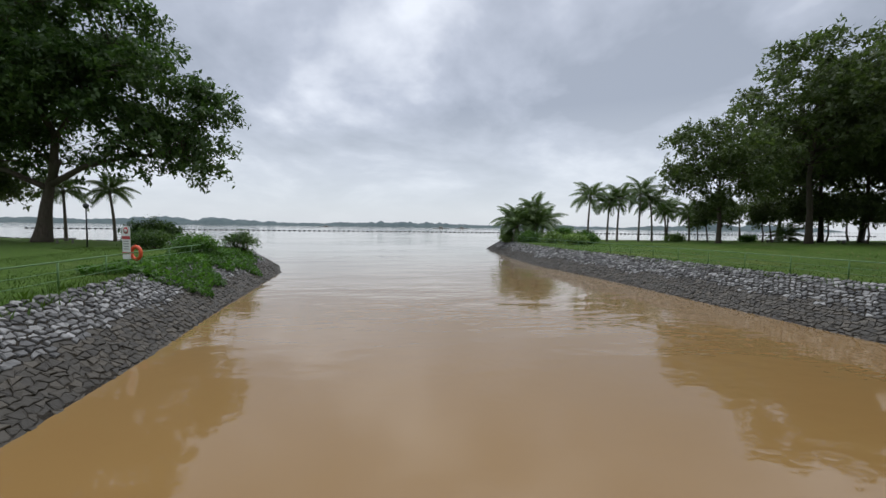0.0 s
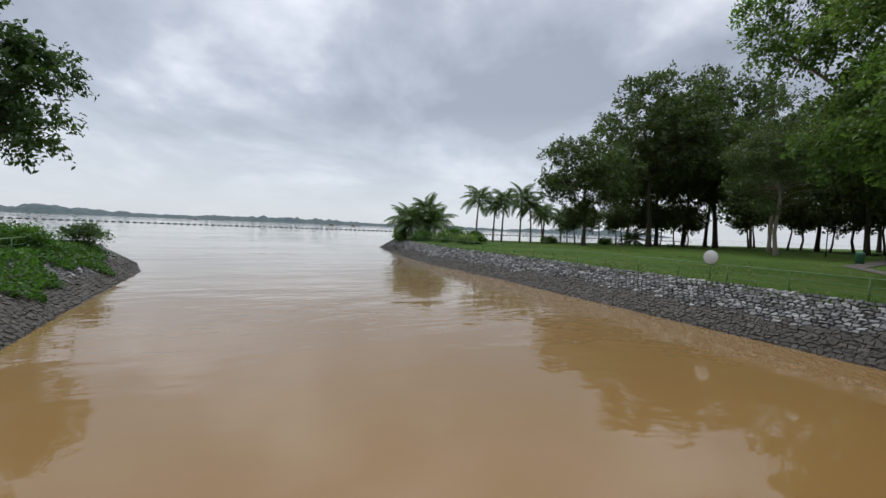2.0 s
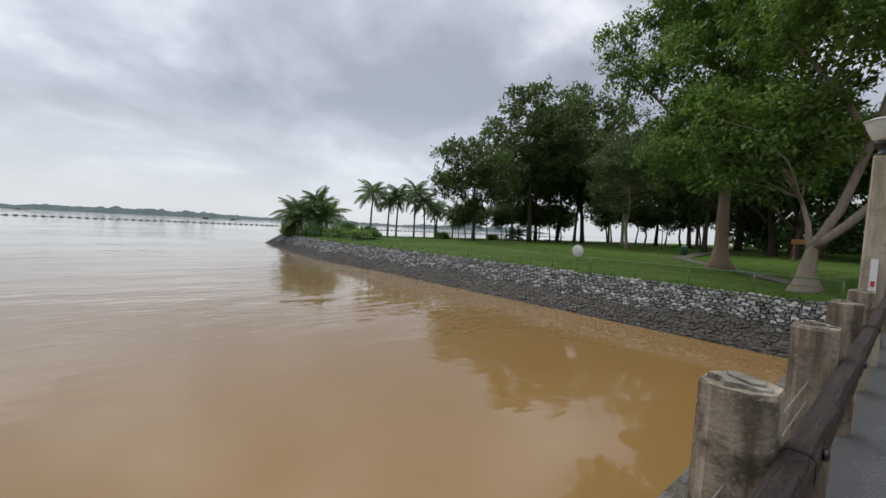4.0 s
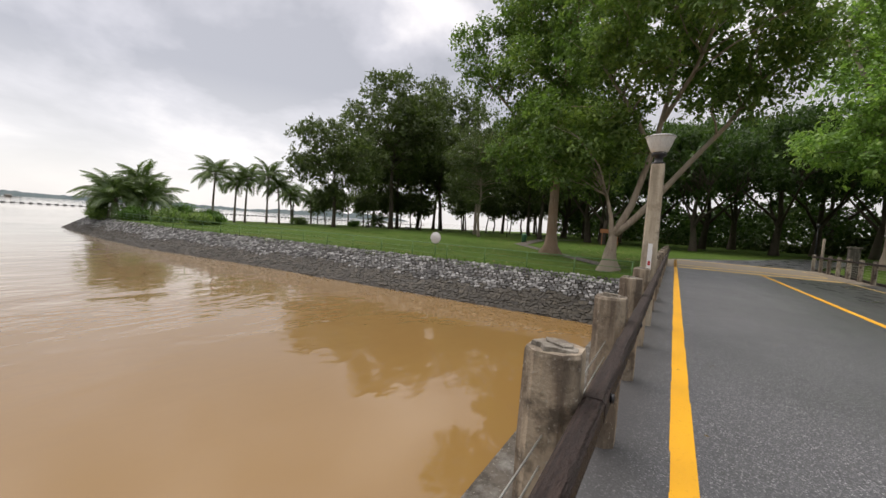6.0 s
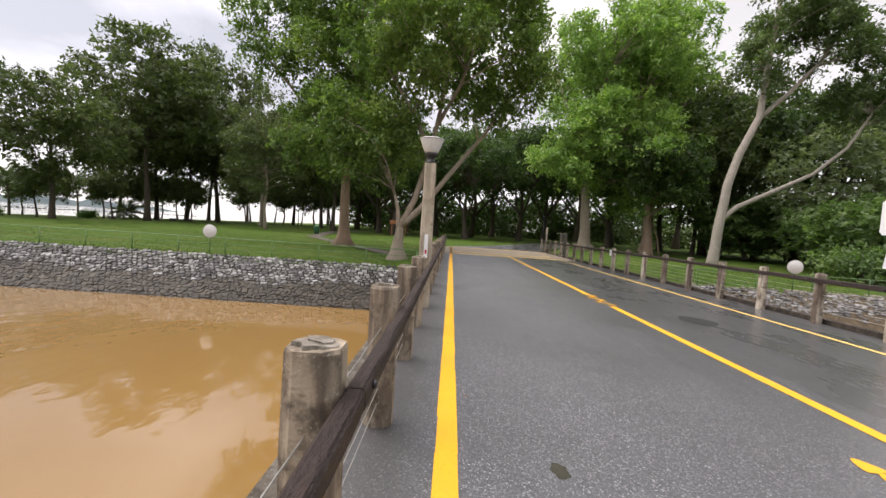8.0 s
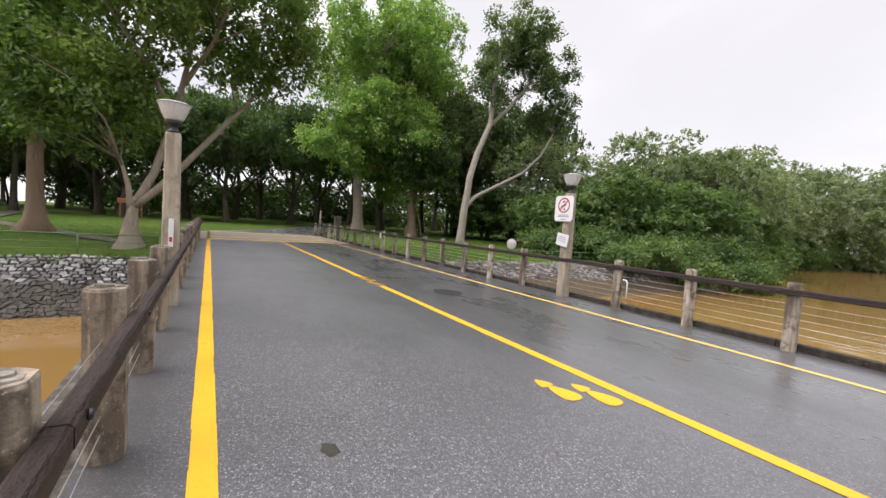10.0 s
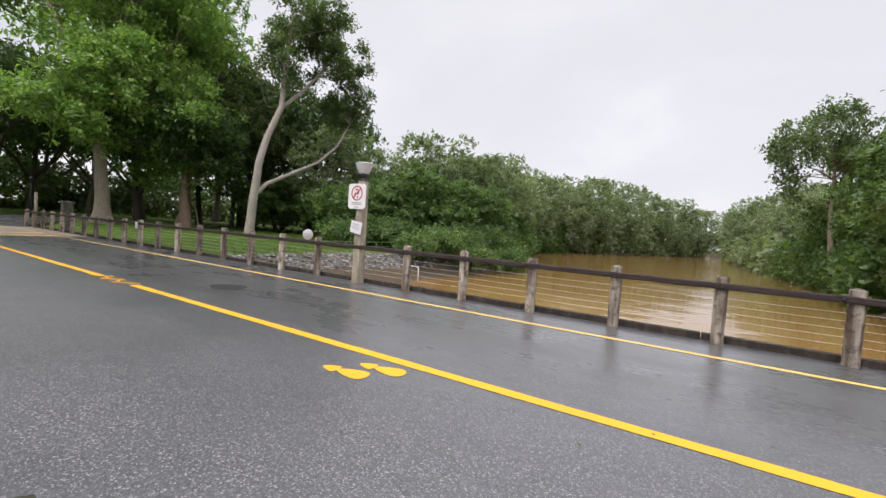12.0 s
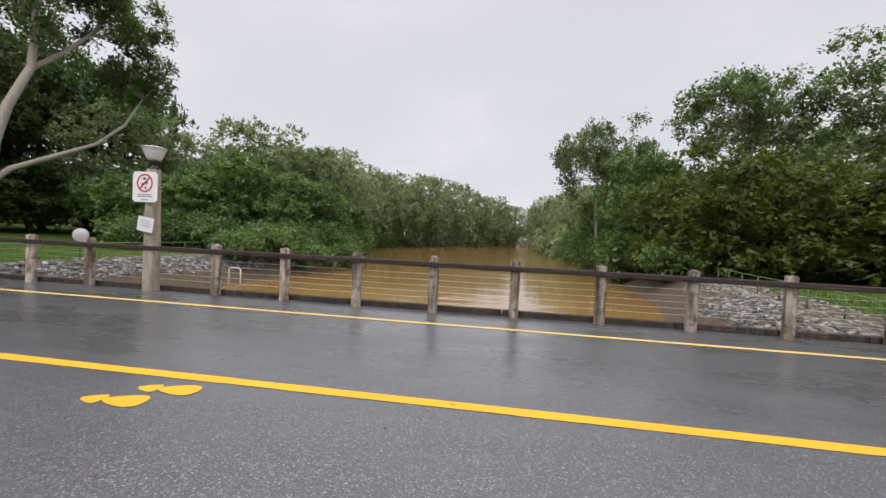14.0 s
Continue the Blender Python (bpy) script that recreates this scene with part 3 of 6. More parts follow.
# lettering too worn to read, as bars across the gap of the centre line
lettering = thing("road_lettering", "worn yellow lettering painted across the centre line", "road marking", m=pose(9.4, -3.45, 0.004))
for xx, a in ((-0.55, 35), (-0.25, -30), (0.0, 30), (0.28, -35), (0.55, 25)):
    part("bar", box_mesh("bar", (0.52, 0.05, 0.004), YELLOW), lettering, m=pose(xx, 0, 0.002, 0, 0, a))


def footprint(x, y, turn):
    g = thing("painted_footprint", "yellow shoe print painted on the asphalt", "road marking", "shoe prints", m=pose(x, y, 0.004, 0, 0, turn))
    for nm, cx, rx, ry in (("sole", -0.09, 0.170, 0.104), ("heel", 0.165, 0.088, 0.078)):
        v = [(cx + rx * math.cos(a) + 0.02 * math.cos(2 * a), ry * math.sin(a) * (1.0 - 0.25 * math.cos(a)), 0.0) for a in np.linspace(0, 2 * math.pi, 22, endpoint=False)]
        part(nm, link_mesh(nm, v, [tuple(range(22))], YELLOW), g)


footprint(2.54, -2.88, 6)
footprint(2.32, -3.16, 6)

# a mossy pothole as a low mound, its depth darkened into the colour
v, f = [(0, 0, 0.018)], []
for i in range(14):
    a = 2 * math.pi * i / 14
    r = 0.075 + 0.010 * math.sin(2 * a + 1) + 0.010 * math.sin(5 * a)
    v.append((r * math.cos(a), r * math.sin(a) * 0.8, 0.002))
f = [(0, 1 + i, 1 + (i + 1) % 14) for i in range(14)]
tagged(new("moss_patch", link_mesh("moss_patch", v, f, m_plain("moss", (0.034, 0.032, 0.018), 0.9, 0, 0.8), True)), "small mossy hollow in the asphalt, its depth put in as dark colour", "moss").location = (2.4, -0.7, 0.0)

# ---------------------------------------------------------------- railings
POST_H, STEP = 1.0, 1.45


def post_mesh(seed, material, s=0.099):
    """A chamfered six-sided concrete post, a little worn, with a mortar cap."""
    rng = random.Random(seed)
    ring = [(s, -s * 0.50), (s, s * 0.50), (s * 0.52, s), (-s * 0.52, s), (-s, s * 0.50), (-s, -s * 0.50), (-s * 0.52, -s), (s * 0.52, -s)]
    v, f = [], []
    levels = [(-0.02, 1.0), (0.0, 1.0), (0.33, 0.99), (0.66, 1.0), (POST_H - 0.014, 1.0), (POST_H, 0.95)]
    for z, k in levels:
        for x, y in ring:
            v.append((x * k + rng.uniform(-1, 1) * 0.003, y * k + rng.uniform(-1, 1) * 0.003, z + rng.uniform(-1, 1) * 0.002))
    for j in range(len(levels) - 1):
        for i in range(8):
            a, b = j * 8 + i, j * 8 + (i + 1) % 8
            f.append((a, b, b + 8, a + 8))
    f.append(tuple(range(len(v) - 8, len(v))))
    return link_mesh("shaft", v, f, material)


def cap_mesh(seed, s=0.088):
    """A thin broken skin of mortar: a ragged plate with a raised, lifted flake on it."""
    rng = random.Random(seed)
    v, f = [], []
    for cx, cy, rad, z0, th, n in ((0, 0, s, POST_H, 0.006, 13), (rng.uniform(-0.02, 0.02), rng.uniform(-0.02, 0.02), s * 0.68, POST_H + 0.005, 0.010, 9)):
        b = len(v)
        tx, ty = rng.uniform(-0.08, 0.08), rng.uniform(-0.08, 0.08)
        ring = [(cx + rad * q * math.cos(a), cy + rad * q * math.sin(a)) for a, q in ((2 * math.pi * k / n, rng.uniform(0.62, 1.05)) for k in range(n))]
        v += [(x, y, z0) for x, y in ring]
        v += [(x * 0.96, y * 0.96, z0 + th + tx * x + ty * y + rng.uniform(0, 0.004)) for x, y in ring]
        f += [(b + k, b + (k + 1) % n, b + n + (k + 1) % n, b + n + k) for k in range(n)] + [tuple(range(b + n, b + 2 * n))]
    return link_mesh("cap", v, f, CAPMAT)


SHAFTS, CAPS = [post_mesh(i, POSTMAT) for i in range(6)] + [post_mesh(i + 6, POSTMAT_PALE) for i in range(6)], [cap_mesh(i + 20) for i in range(6)]
BOLT = lathe("bolt", [(0.018, 0), (0.018, 0.012), (0.008, 0.016)], BLACK, 8)


def rail_post(x, y, k, side, mat):
    g = thing("rail_post", "weathered grey concrete railing post with flaked cap", "post", "railing posts", m=pose(x, y, 0, 0, 0, 0 if side > 0 else 180) @ Matrix.Diagonal((1, 1, 1, 1) if side > 0 else (0.84, 0.84, 1, 1)))
    part("shaft", SHAFTS[k % 6 + mat * 6], g)
    part("cap", CAPS[(k * 5) % 6], g, "flaking pale mortar cap")
    return g


def rail_beam(x0, x1, y, seed, zc, w, h):
    """One length of squared timber with bowed, chipped edges."""
    rng = random.Random(seed)
    n = 9
    v, f = [], []
    sec = [(-w, -h + 0.012), (-w + 0.012, -h), (w - 0.012, -h), (w, -h + 0.012), (w, h - 0.014), (w - 0.014, h), (-w + 0.014, h), (-w, h - 0.014)]
    for i in range(n):
        x = x0 + (x1 - x0) * i / (n - 1)
        dz, dy = rng.uniform(-0.004, 0.004), rng.uniform(-0.003, 0.003)
        for a, b in sec:
            v.append((x, y + a + dy + rng.uniform(-0.002, 0.002), zc + b + dz + rng.uniform(-0.002, 0.002)))
    for i in range(n - 1):
        for k in range(8):
            a, b = i * 8 + k, i * 8 + (k + 1) % 8
            f.append((a, b, b + 8, a + 8))
    f += [tuple(reversed(range(8))), tuple(range(8 * (n - 1), 8 * n))]
    return link_mesh("beam", v, f, TIMBER)


def railing(y, side, xs, skip, label, zc, w, h, inset, z0, mat, wires=5):
    inner = y - side * inset
    for k, x in enumerate(xs):
        if k not in skip:
            rail_post(x, y, k, side, mat)
    fence = thing("bridge_railing", label, "railing")
    for k, (a, b) in enumerate(zip(xs, xs[1:])):
        part("beam", rail_beam(a + 0.002, b - 0.002, inner, 50 + k + int(side * 20), zc, w, h), fence, "dark wet timber beam")
        part("bolt", BOLT, fence, m=pose(a + 0.16, inner - side * (w - 0.002), zc, 90 * side))
    for k in range(wires):
        z = z0 + 0.107 * k
        pp = []
        for a, b in zip(xs, xs[1:]):
            pp += [(a, y, z), ((a + b) / 2, y, z - 0.006)]
        pp.append((xs[-1], y, z))
        part("wire", tube_mesh("wire", pp, 0.0035, STEEL, 4), fence, "thin stretched steel wire")


near_x = [1.40 + STEP * k for k in range(-4, 18)]
far_x = [0.855 + STEP * k for k in range(-8, 23)]
railing(0.50, 1, near_x, (8,), "timber and wire railing along the seaward side of the bridge", 0.805, 0.037, 0.044, 0.142, 0.18, 0, 6)
railing(-7.36, -1, far_x, (12,), "timber and wire railing along the upstream side of the bridge", 0.868, 0.036, 0.046, 0.088, 0.26, 1)


def kerb(x0, x1, y, w, h, label, mat):
    bm = bmesh.new()
    rng = random.Random(int(abs(y) * 10))
    x = x0
    while x < x1:
        L = min(2.9, x1 - x)
        bm_box(bm, (x + L / 2, y + rng.uniform(-0.006, 0.006), h / 2 - 0.02), (L - 0.012, w, h + 0.04), 0.012)
        x += L
    tagged(new("kerb", bm_mesh("kerb", bm, mat)), label, "kerb", kind="structure")


kerb(-8.4, 18.4, 0.83, 0.24, 0.10, "mossy concrete edge kerb with pale droppings outside the railing", KERBMAT)
kerb(-12.0, 33.0, -7.54, 0.14, 0.10, "dark stained concrete edge kerb under the railing", KERBMAT_DARK)


def park_lamp(x, y, turn, label, dz=0.0):
    g = thing("street_lamp", label, "street lamp", "bridge lamps", m=pose(x, y, 0, 0, 0, turn))
    v, f = [], []
    for z, s in ((-0.02, 0.118), (0.6, 0.114), (1.8, 0.104), (2.42 + dz, 0.097), (2.45 + dz, 0.090)):
        c = s * 0.80
        v += [(s, -c, z), (s, c, z), (c, s, z), (-c, s, z), (-s, c, z), (-s, -c, z), (-c, -s, z), (c, -s, z)]
    for j in range(4):
        for i in range(8):
            a, b = j * 8 + i, j * 8 + (i + 1) % 8
            f.append((a, b, b + 8, a + 8))
    f.append(tuple(range(32, 40)))
    part("pole", link_mesh("pole", v, f, POLEMAT), g, "square beige concrete pole")
    part("collar", lathe("collar", [(0.10, 2.45 + dz), (0.10, 2.475 + dz), (0.062, 2.49 + dz), (0.062, 2.56 + dz), (0.10, 2.575 + dz), (0.115, 2.60 + dz), (0.10, 2.63 + dz)], BLACK), g, "black metal collar")
    shade = part("shade", lathe("shade", [(0.105, 2.632 + dz), (0.13, 2.66 + dz), (0.18, 2.78 + dz), (0.205, 2.862 + dz), (0.203, 2.868 + dz)], LAMPGLASS), g, "ribbed frosted glass bowl")
    part("lid", lathe("lid", [(0.22, 2.862 + dz), (0.22, 2.876 + dz), (0.18, 2.892 + dz), (0.09, 2.908 + dz), (0.008, 2.915 + dz)], LIDMAT), shade, "shallow grey metal lid")
    return g


park_lamp(near_x[8], 0.50, 0, "beige concrete lamp post with frosted glass bowl on the railing line", 0.12)
park_lamp(far_x[12], -7.36, 0, "beige concrete lamp post with frosted bowl carrying a sign")
tag = thing("sticker", "narrow white notice strip stuck to the lamp post", "notice", m=pose(near_x[8] - 0.132, 0.49, 1.10))
part("strip", box_mesh("strip", (0.006, 0.065, 0.42), WHITE), tag)
part("print", box_mesh("print", (0.004, 0.035, 0.07), RED), tag, "red printed mark", m=pose(-0.005, 0, -0.10))


def ban_sign():
    """White board with a red ring and slash; its small print as bars."""
    g = thing("prohibition_sign", "white board with red barred ring on the lamp post", "sign", m=pose(6.70, -7.215, 2.08, 90, 0, 180))
    bm = bmesh.new()
    bm_box(bm, (0, 0, 0), (0.55, 0.60, 0.012))
    bmesh.ops.bevel(bm, geom=[e for e in bm.edges if abs(e.verts[0].co.z - e.verts[1].co.z) > 0.005], offset=0.035, segments=4, affect="EDGES")
    g = part("board", bm_mesh("board", bm, WHITE), g)
    v, f = [], []
    for i in range(40):
        a = 2 * math.pi * i / 40
        for r, z in ((0.150, 0.008), (0.150, 0.011), (0.178, 0.011), (0.178, 0.008)):
            v.append((r * math.cos(a), 0.075 + r * math.sin(a), z))
    for i in range(40):
        for k in range(4):
            f.append((i * 4 + k, i * 4 + (k + 1) % 4, ((i + 1) % 40) * 4 + (k + 1) % 4, ((i + 1) % 40) * 4 + k))
    part("ring", link_mesh("ring", v, f, RED), g, "red enamel ring")
    part("slash", box_mesh("slash", (0.31, 0.028, 0.003), RED), g, "red diagonal bar", m=pose(0, 0.075, 0.0125, 0, 0, 45))
    for nm, x, y, w, h, a in (("blot", -0.01, 0.16, 0.07, 0.05, 20), ("blot", 0.035, 0.085, 0.05, 0.09, -30), ("blot", -0.055, 0.05, 0.05, 0.06, 10), ("blot", 0.02, -0.02, 0.04, 0.06, 30)):
        part(nm, lathe(nm, [(0.5, 0.0), (0.48, 0.5), (0.2, 1.0)], INK, 10), g, m=pose(x, y, 0.0085, 0, 0, a) @ Matrix.Diagonal((w, h, 0.002, 1)))
    for y, w in ((-0.155, 0.30), (-0.19, 0.34), (-0.255, 0.16)):
        part("print_bar", box_mesh("print_bar", (w, 0.018, 0.003), GREYINK), g, m=pose(0, y, 0.0085))


ban_sign()
notice = thing("paper_notice", "white laminated paper notice hanging askew on the lamp post", "notice", m=pose(6.67, -7.215, 1.34, 90, 0, 180) @ pose(0, 0, 0, 0, 0, -9))
v = [(x, y, 0.008 + 0.012 * math.sin(2.2 * x / 0.17 + 0.5) * (0.5 - y)) for y in np.linspace(-0.145, 0.145, 5) for x in np.linspace(-0.18, 0.18, 7)]
nv = len(v)
v += [(x, y, z - 0.003) for x, y, z in v]
f = []
for j in range(4):
    for i in range(6):
        a = j * 7 + i
        f += [(a, a + 1, a + 8, a + 7), (nv + a, nv + a + 7, nv + a + 8, nv + a + 1)]
notice = part("sheet", link_mesh("sheet", v, f, PAPER, True), notice)
for y, w in ((0.07, 0.20), (0.02, 0.24), (-0.03, 0.22)):
    part("print_bar", box_mesh("print_bar", (w, 0.012, 0.002), GREYINK), notice, m=pose(0, y, 0.0185))
wt_x = far_x[20]
small = thing("small_notice", "small white plate fixed to a railing post", "notice", m=pose(wt_x, -7.21, 0.80))
part("plate", box_mesh("plate", (0.20, 0.012, 0.26), WHITE, bevel=0.004), small)

# ---------------------------------------------------------------- fences along the banks
FPOST = tube_mesh("post", [(0, 0, -0.15), (0, 0, 0.78)], 0.024, GREEN_METAL, 8)


def bank_fence(points, label, every=2.3, h=0.76):
    """Green tubular fence that follows the bank top."""
    g = thing("bank_fence", label, "fence")
    pts = [Vector((x, y, 0)) for x, y in points]
    run = []
    for a, b in zip(pts, pts[1:]):
        n = max(1, round((b - a).length / every))
        run += [a.lerp(b, i / n) for i in range(n)]
    run.append(pts[-1])
    for p in run:
        p.z = height(p.x, p.y)
        part("post", FPOST, g, m=pose(p.x, p.y, p.z))
    for dz, r in ((h, 0.022), (h * 0.62, 0.012), (h * 0.30, 0.012)):
        part("rail", tube_mesh("rail", [(p.x, p.y, p.z + dz) for p in run], r, GREEN_METAL, 6), g)


def bank_line(poly, i0, i1, off):
    """The stretch of a shore polygon, moved inland."""
    out = []
    for i in range(i0, i1 + 1):
        (ax, ay), (bx, by), (cx, cy) = poly[i - 1], poly[i], poly[i + 1]
        t = Vector((cx - ax, cy - ay)).normalized()
        n = Vector((t.y, -t.x))
        p = Vector((bx, by)) + n * off
        if inside_depth(np.array([p.x]), np.array([p.y]), poly)[0] < 0:
            p = Vector((bx, by)) - n * off
        out.append((p.x, p.y))
    return out


bank_fence([(18.5, 1.6)] + bank_line(EAST, 9, 13, 3.0), "green tubular fence along the east bank of the lawn")
bank_fence([(-8.4, 1.6)] + bank_line(WEST, 8, 11, 3.0), "green tubular fence along the west bank lawn")
bank_fence([(18.6, -8.8), (18.5, -14), (18.3, -24)], "green tubular fence above the upstream east bank")
bank_fence([(-8.7, -8.8), (-10.0, -13), (-11.2, -19), (-12.6, -25)], "green tubular fence above the upstream west bank")


def round_plate(x, y, z, toward):
    d = Vector((toward[0] - x, toward[1] - y, 0)).normalized()
    a = math.degrees(math.atan2(d.y, d.x)) - 90
    g0 = height(x, y)
    g = thing("round_sign", "pale round sign plate on a short green post by the fence", "sign", "round plates", m=pose(x, y, g0, 0, 0, a))
    part("plate", lathe("plate", [(0.02, -0.012), (0.295, -0.012), (0.305, 0.0), (0.295, 0.012), (0.02, 0.016)], MIRROR_BACK, 32), g, m=pose(0, 0.05, z - g0, -90))
    part("rim", tube_mesh("rim", [(0.30 * math.cos(q), 0.05, z - g0 + 0.30 * math.sin(q)) for q in np.linspace(0, 2 * math.pi, 29)], 0.014, STEEL, 6), g, "dull metal rim")
    part("stand", tube_mesh("stand", [(0, 0, -0.1), (0, 0, z - g0)], 0.025, GREEN_METAL, 8), g)


round_plate(18.45, 11.3, 0.62, (0, 9.4))
round_plate(18.3, -15.5, 0.68, (0, -10.0))

# board with a lifebuoy on the west bank
board = thing("lifebuoy_board", "tall white board with red bands beside the fence", "sign", m=pose(-9.3, 17.6, height(-9.3, 17.6), 0, 0, -27))
part("stand", tube_mesh("stand", [(0, 0.05, -0.1), (0, 0.05, 1.75)], 0.03, STEEL, 8), board)
board = part("panel", box_mesh("panel", (0.42, 0.02, 1.28), WHITE, (0, 0, 1.12), 0.006), board)
part("band", box_mesh("band", (0.42, 0.006, 0.12), RED, (0, -0.014, 1.32)), board, "red band")
part("band", box_mesh("band", (0.40, 0.006, 0.07), RED, (0, -0.014, 0.72)), board, "red band")
part("emblem", lathe("emblem", [(0.13, 0), (0.13, 0.004), (0.05, 0.005)], RED, 20), board, m=pose(0, -0.011, 1.60, 90))
part("emblem_core", lathe("emblem_core", [(0.07, 0), (0.07, 0.004), (0.03, 0.005)], WHITE, 16), board, m=pose(0, -0.0165, 1.60, 90))
for z in (1.18, 1.08, 0.98, 0.88):
    part("print_bar", box_mesh("print_bar", (0.28, 0.004, 0.035), GREYINK, (0, -0.013, z)), board)
v, f = [], []
for i in range(28):
    a = 2 * math.pi * i / 28
    for k in range(10):
        b = 2 * math.pi * k / 10
        r = 0.25 + 0.065 * math.cos(b)
        v.append((r * math.cos(a), 0.065 * math.sin(b), r * math.sin(a)))
for i in range(28):
    for k in range(10):
        f.append((i * 10 + k, i * 10 + (k + 1) % 10, ((i + 1) % 28) * 10 + (k + 1) % 10, ((i + 1) % 28) * 10 + k))
buoy = thing("lifebuoy", "orange lifebuoy ring hanging beside the white board", "lifebuoy", m=pose(-9.02, 17.70, height(-9.0, 17.7) + 0.72, 0, 0, -27))
part("ring", link_mesh("ring", v, f, ORANGE, True), buoy)
part("hook", box_mesh("hook", (0.04, 0.16, 0.03), STEEL, (-0.05, 0.03, 0.27)), buoy)


# ---------------------------------------------------------------- trees
def leaf_quads(centres, size, rng, up=0.35, droop=0.0):
    """Folded leaf-shaped quads round the given points."""
    n = len(centres)
    d = rng.normal(size=(n, 3))
    d[:, 2] -= droop
    d /= np.linalg.norm(d, axis=1)[:, None]
    nr = rng.normal(size=(n, 3))
    nr[:, 2] = np.abs(nr[:, 2]) + up * 2
    s = np.cross(d, nr)
    s /= np.linalg.norm(s, axis=1)[:, None] + 1e-9
    k = np.cross(s, d)
    L = size * rng.uniform(0.65, 1.35, n)[:, None]
    W = L * rng.uniform(0.26, 0.40, n)[:, None]
    a = centres - d * L * 0.5
    b = centres + s * W + k * W * 0.25
    c = centres + d * L * 0.5 - k * L * 0.12
    e = centres - s * W + k * W * 0.25
    return np.stack([a, b, c, e], 1)


def unit(a):
    return a / (np.linalg.norm(a, axis=1)[:, None] + 1e-9)


def foliage(clumps, n, leaf, rng, flat=0.8, per=11, spray=0.5, tri=False):
    """Leaves in sprays that stand out from the shells of rounded clumps (x, y, z, r); the sprays leave gaps between them."""
    cl = np.array(clumps)
    ns = max(1, n // per)
    w = cl[:, 3] ** 2
    pick = rng.choice(len(cl), ns, p=w / w.sum())
    d = unit(rng.normal(size=(ns, 3)))
    low = (d[:, 2] < -0.15) & (rng.uniform(size=ns) < 0.6)
    d[low, 2] *= -1
    wob = 1 + 0.20 * np.sin(5.1 * d[:, 0] + pick) * np.sin(4.3 * d[:, 1] + 2.1 * pick) + 0.14 * np.sin(9 * d[:, 2] + 3 * d[:, 0] + pick)
    p = d * (cl[pick, 3] * (0.52 + 0.48 * rng.uniform(0, 1, ns) ** 0.6) * wob)[:, None]
    p[:, 2] *= flat
    p += cl[pick, :3]
    axis = unit(d + rng.normal(size=(ns, 3)) * 0.35 + np.array([0, 0, 0.12]))
    p, axis = np.repeat(p, per, 0), np.repeat(axis, per, 0)
    m = len(p)
    p = p + axis * (spray * rng.uniform(-0.2, 1.0, m))[:, None] + rng.normal(size=(m, 3)) * spray * 0.34
    ld = axis * 0.7 + rng.normal(size=(m, 3)) * 0.62
    ld[:, 2] -= 0.30
    ld = unit(ld)
    s = unit(np.cross(ld, axis * 0.6 + rng.normal(size=(m, 3)) * 0.42 + np.array([0, 0, 0.75])))
    k = np.cross(s, ld)
    L = leaf * rng.uniform(0.65, 1.35, m)[:, None]
    if tri:
        W = L * rng.uniform(0.28, 0.42, m)[:, None]
        return np.stack([p - ld * L * 0.5 + s * W, p - ld * L * 0.4 - s * W, p + ld * L * 0.6], 1)
    W = L * rng.uniform(0.19, 0.30, m)[:, None]
    return np.stack([p - ld * L * 0.5, p + s * W + k * W * 0.3, p + ld * L * 0.5 - k * L * 0.12, p - s * W + k * W * 0.3], 1)


def bow(a, b, rng, k=0.16, n=6):
    a, b = Vector(a), Vector(b)
    L = (b - a).length
    off = Vector((rng.uniform(-1, 1), rng.uniform(-1, 1), rng.uniform(0.1, 1.0))) * (L * k)
    return [a.lerp(b, i / (n - 1)) + off * math.sin(math.pi * i / (n - 1)) + Vector(rng.uniform(-1, 1, 3)) * (L * 0.018 * (0 < i < n - 1)) for i in range(n)]


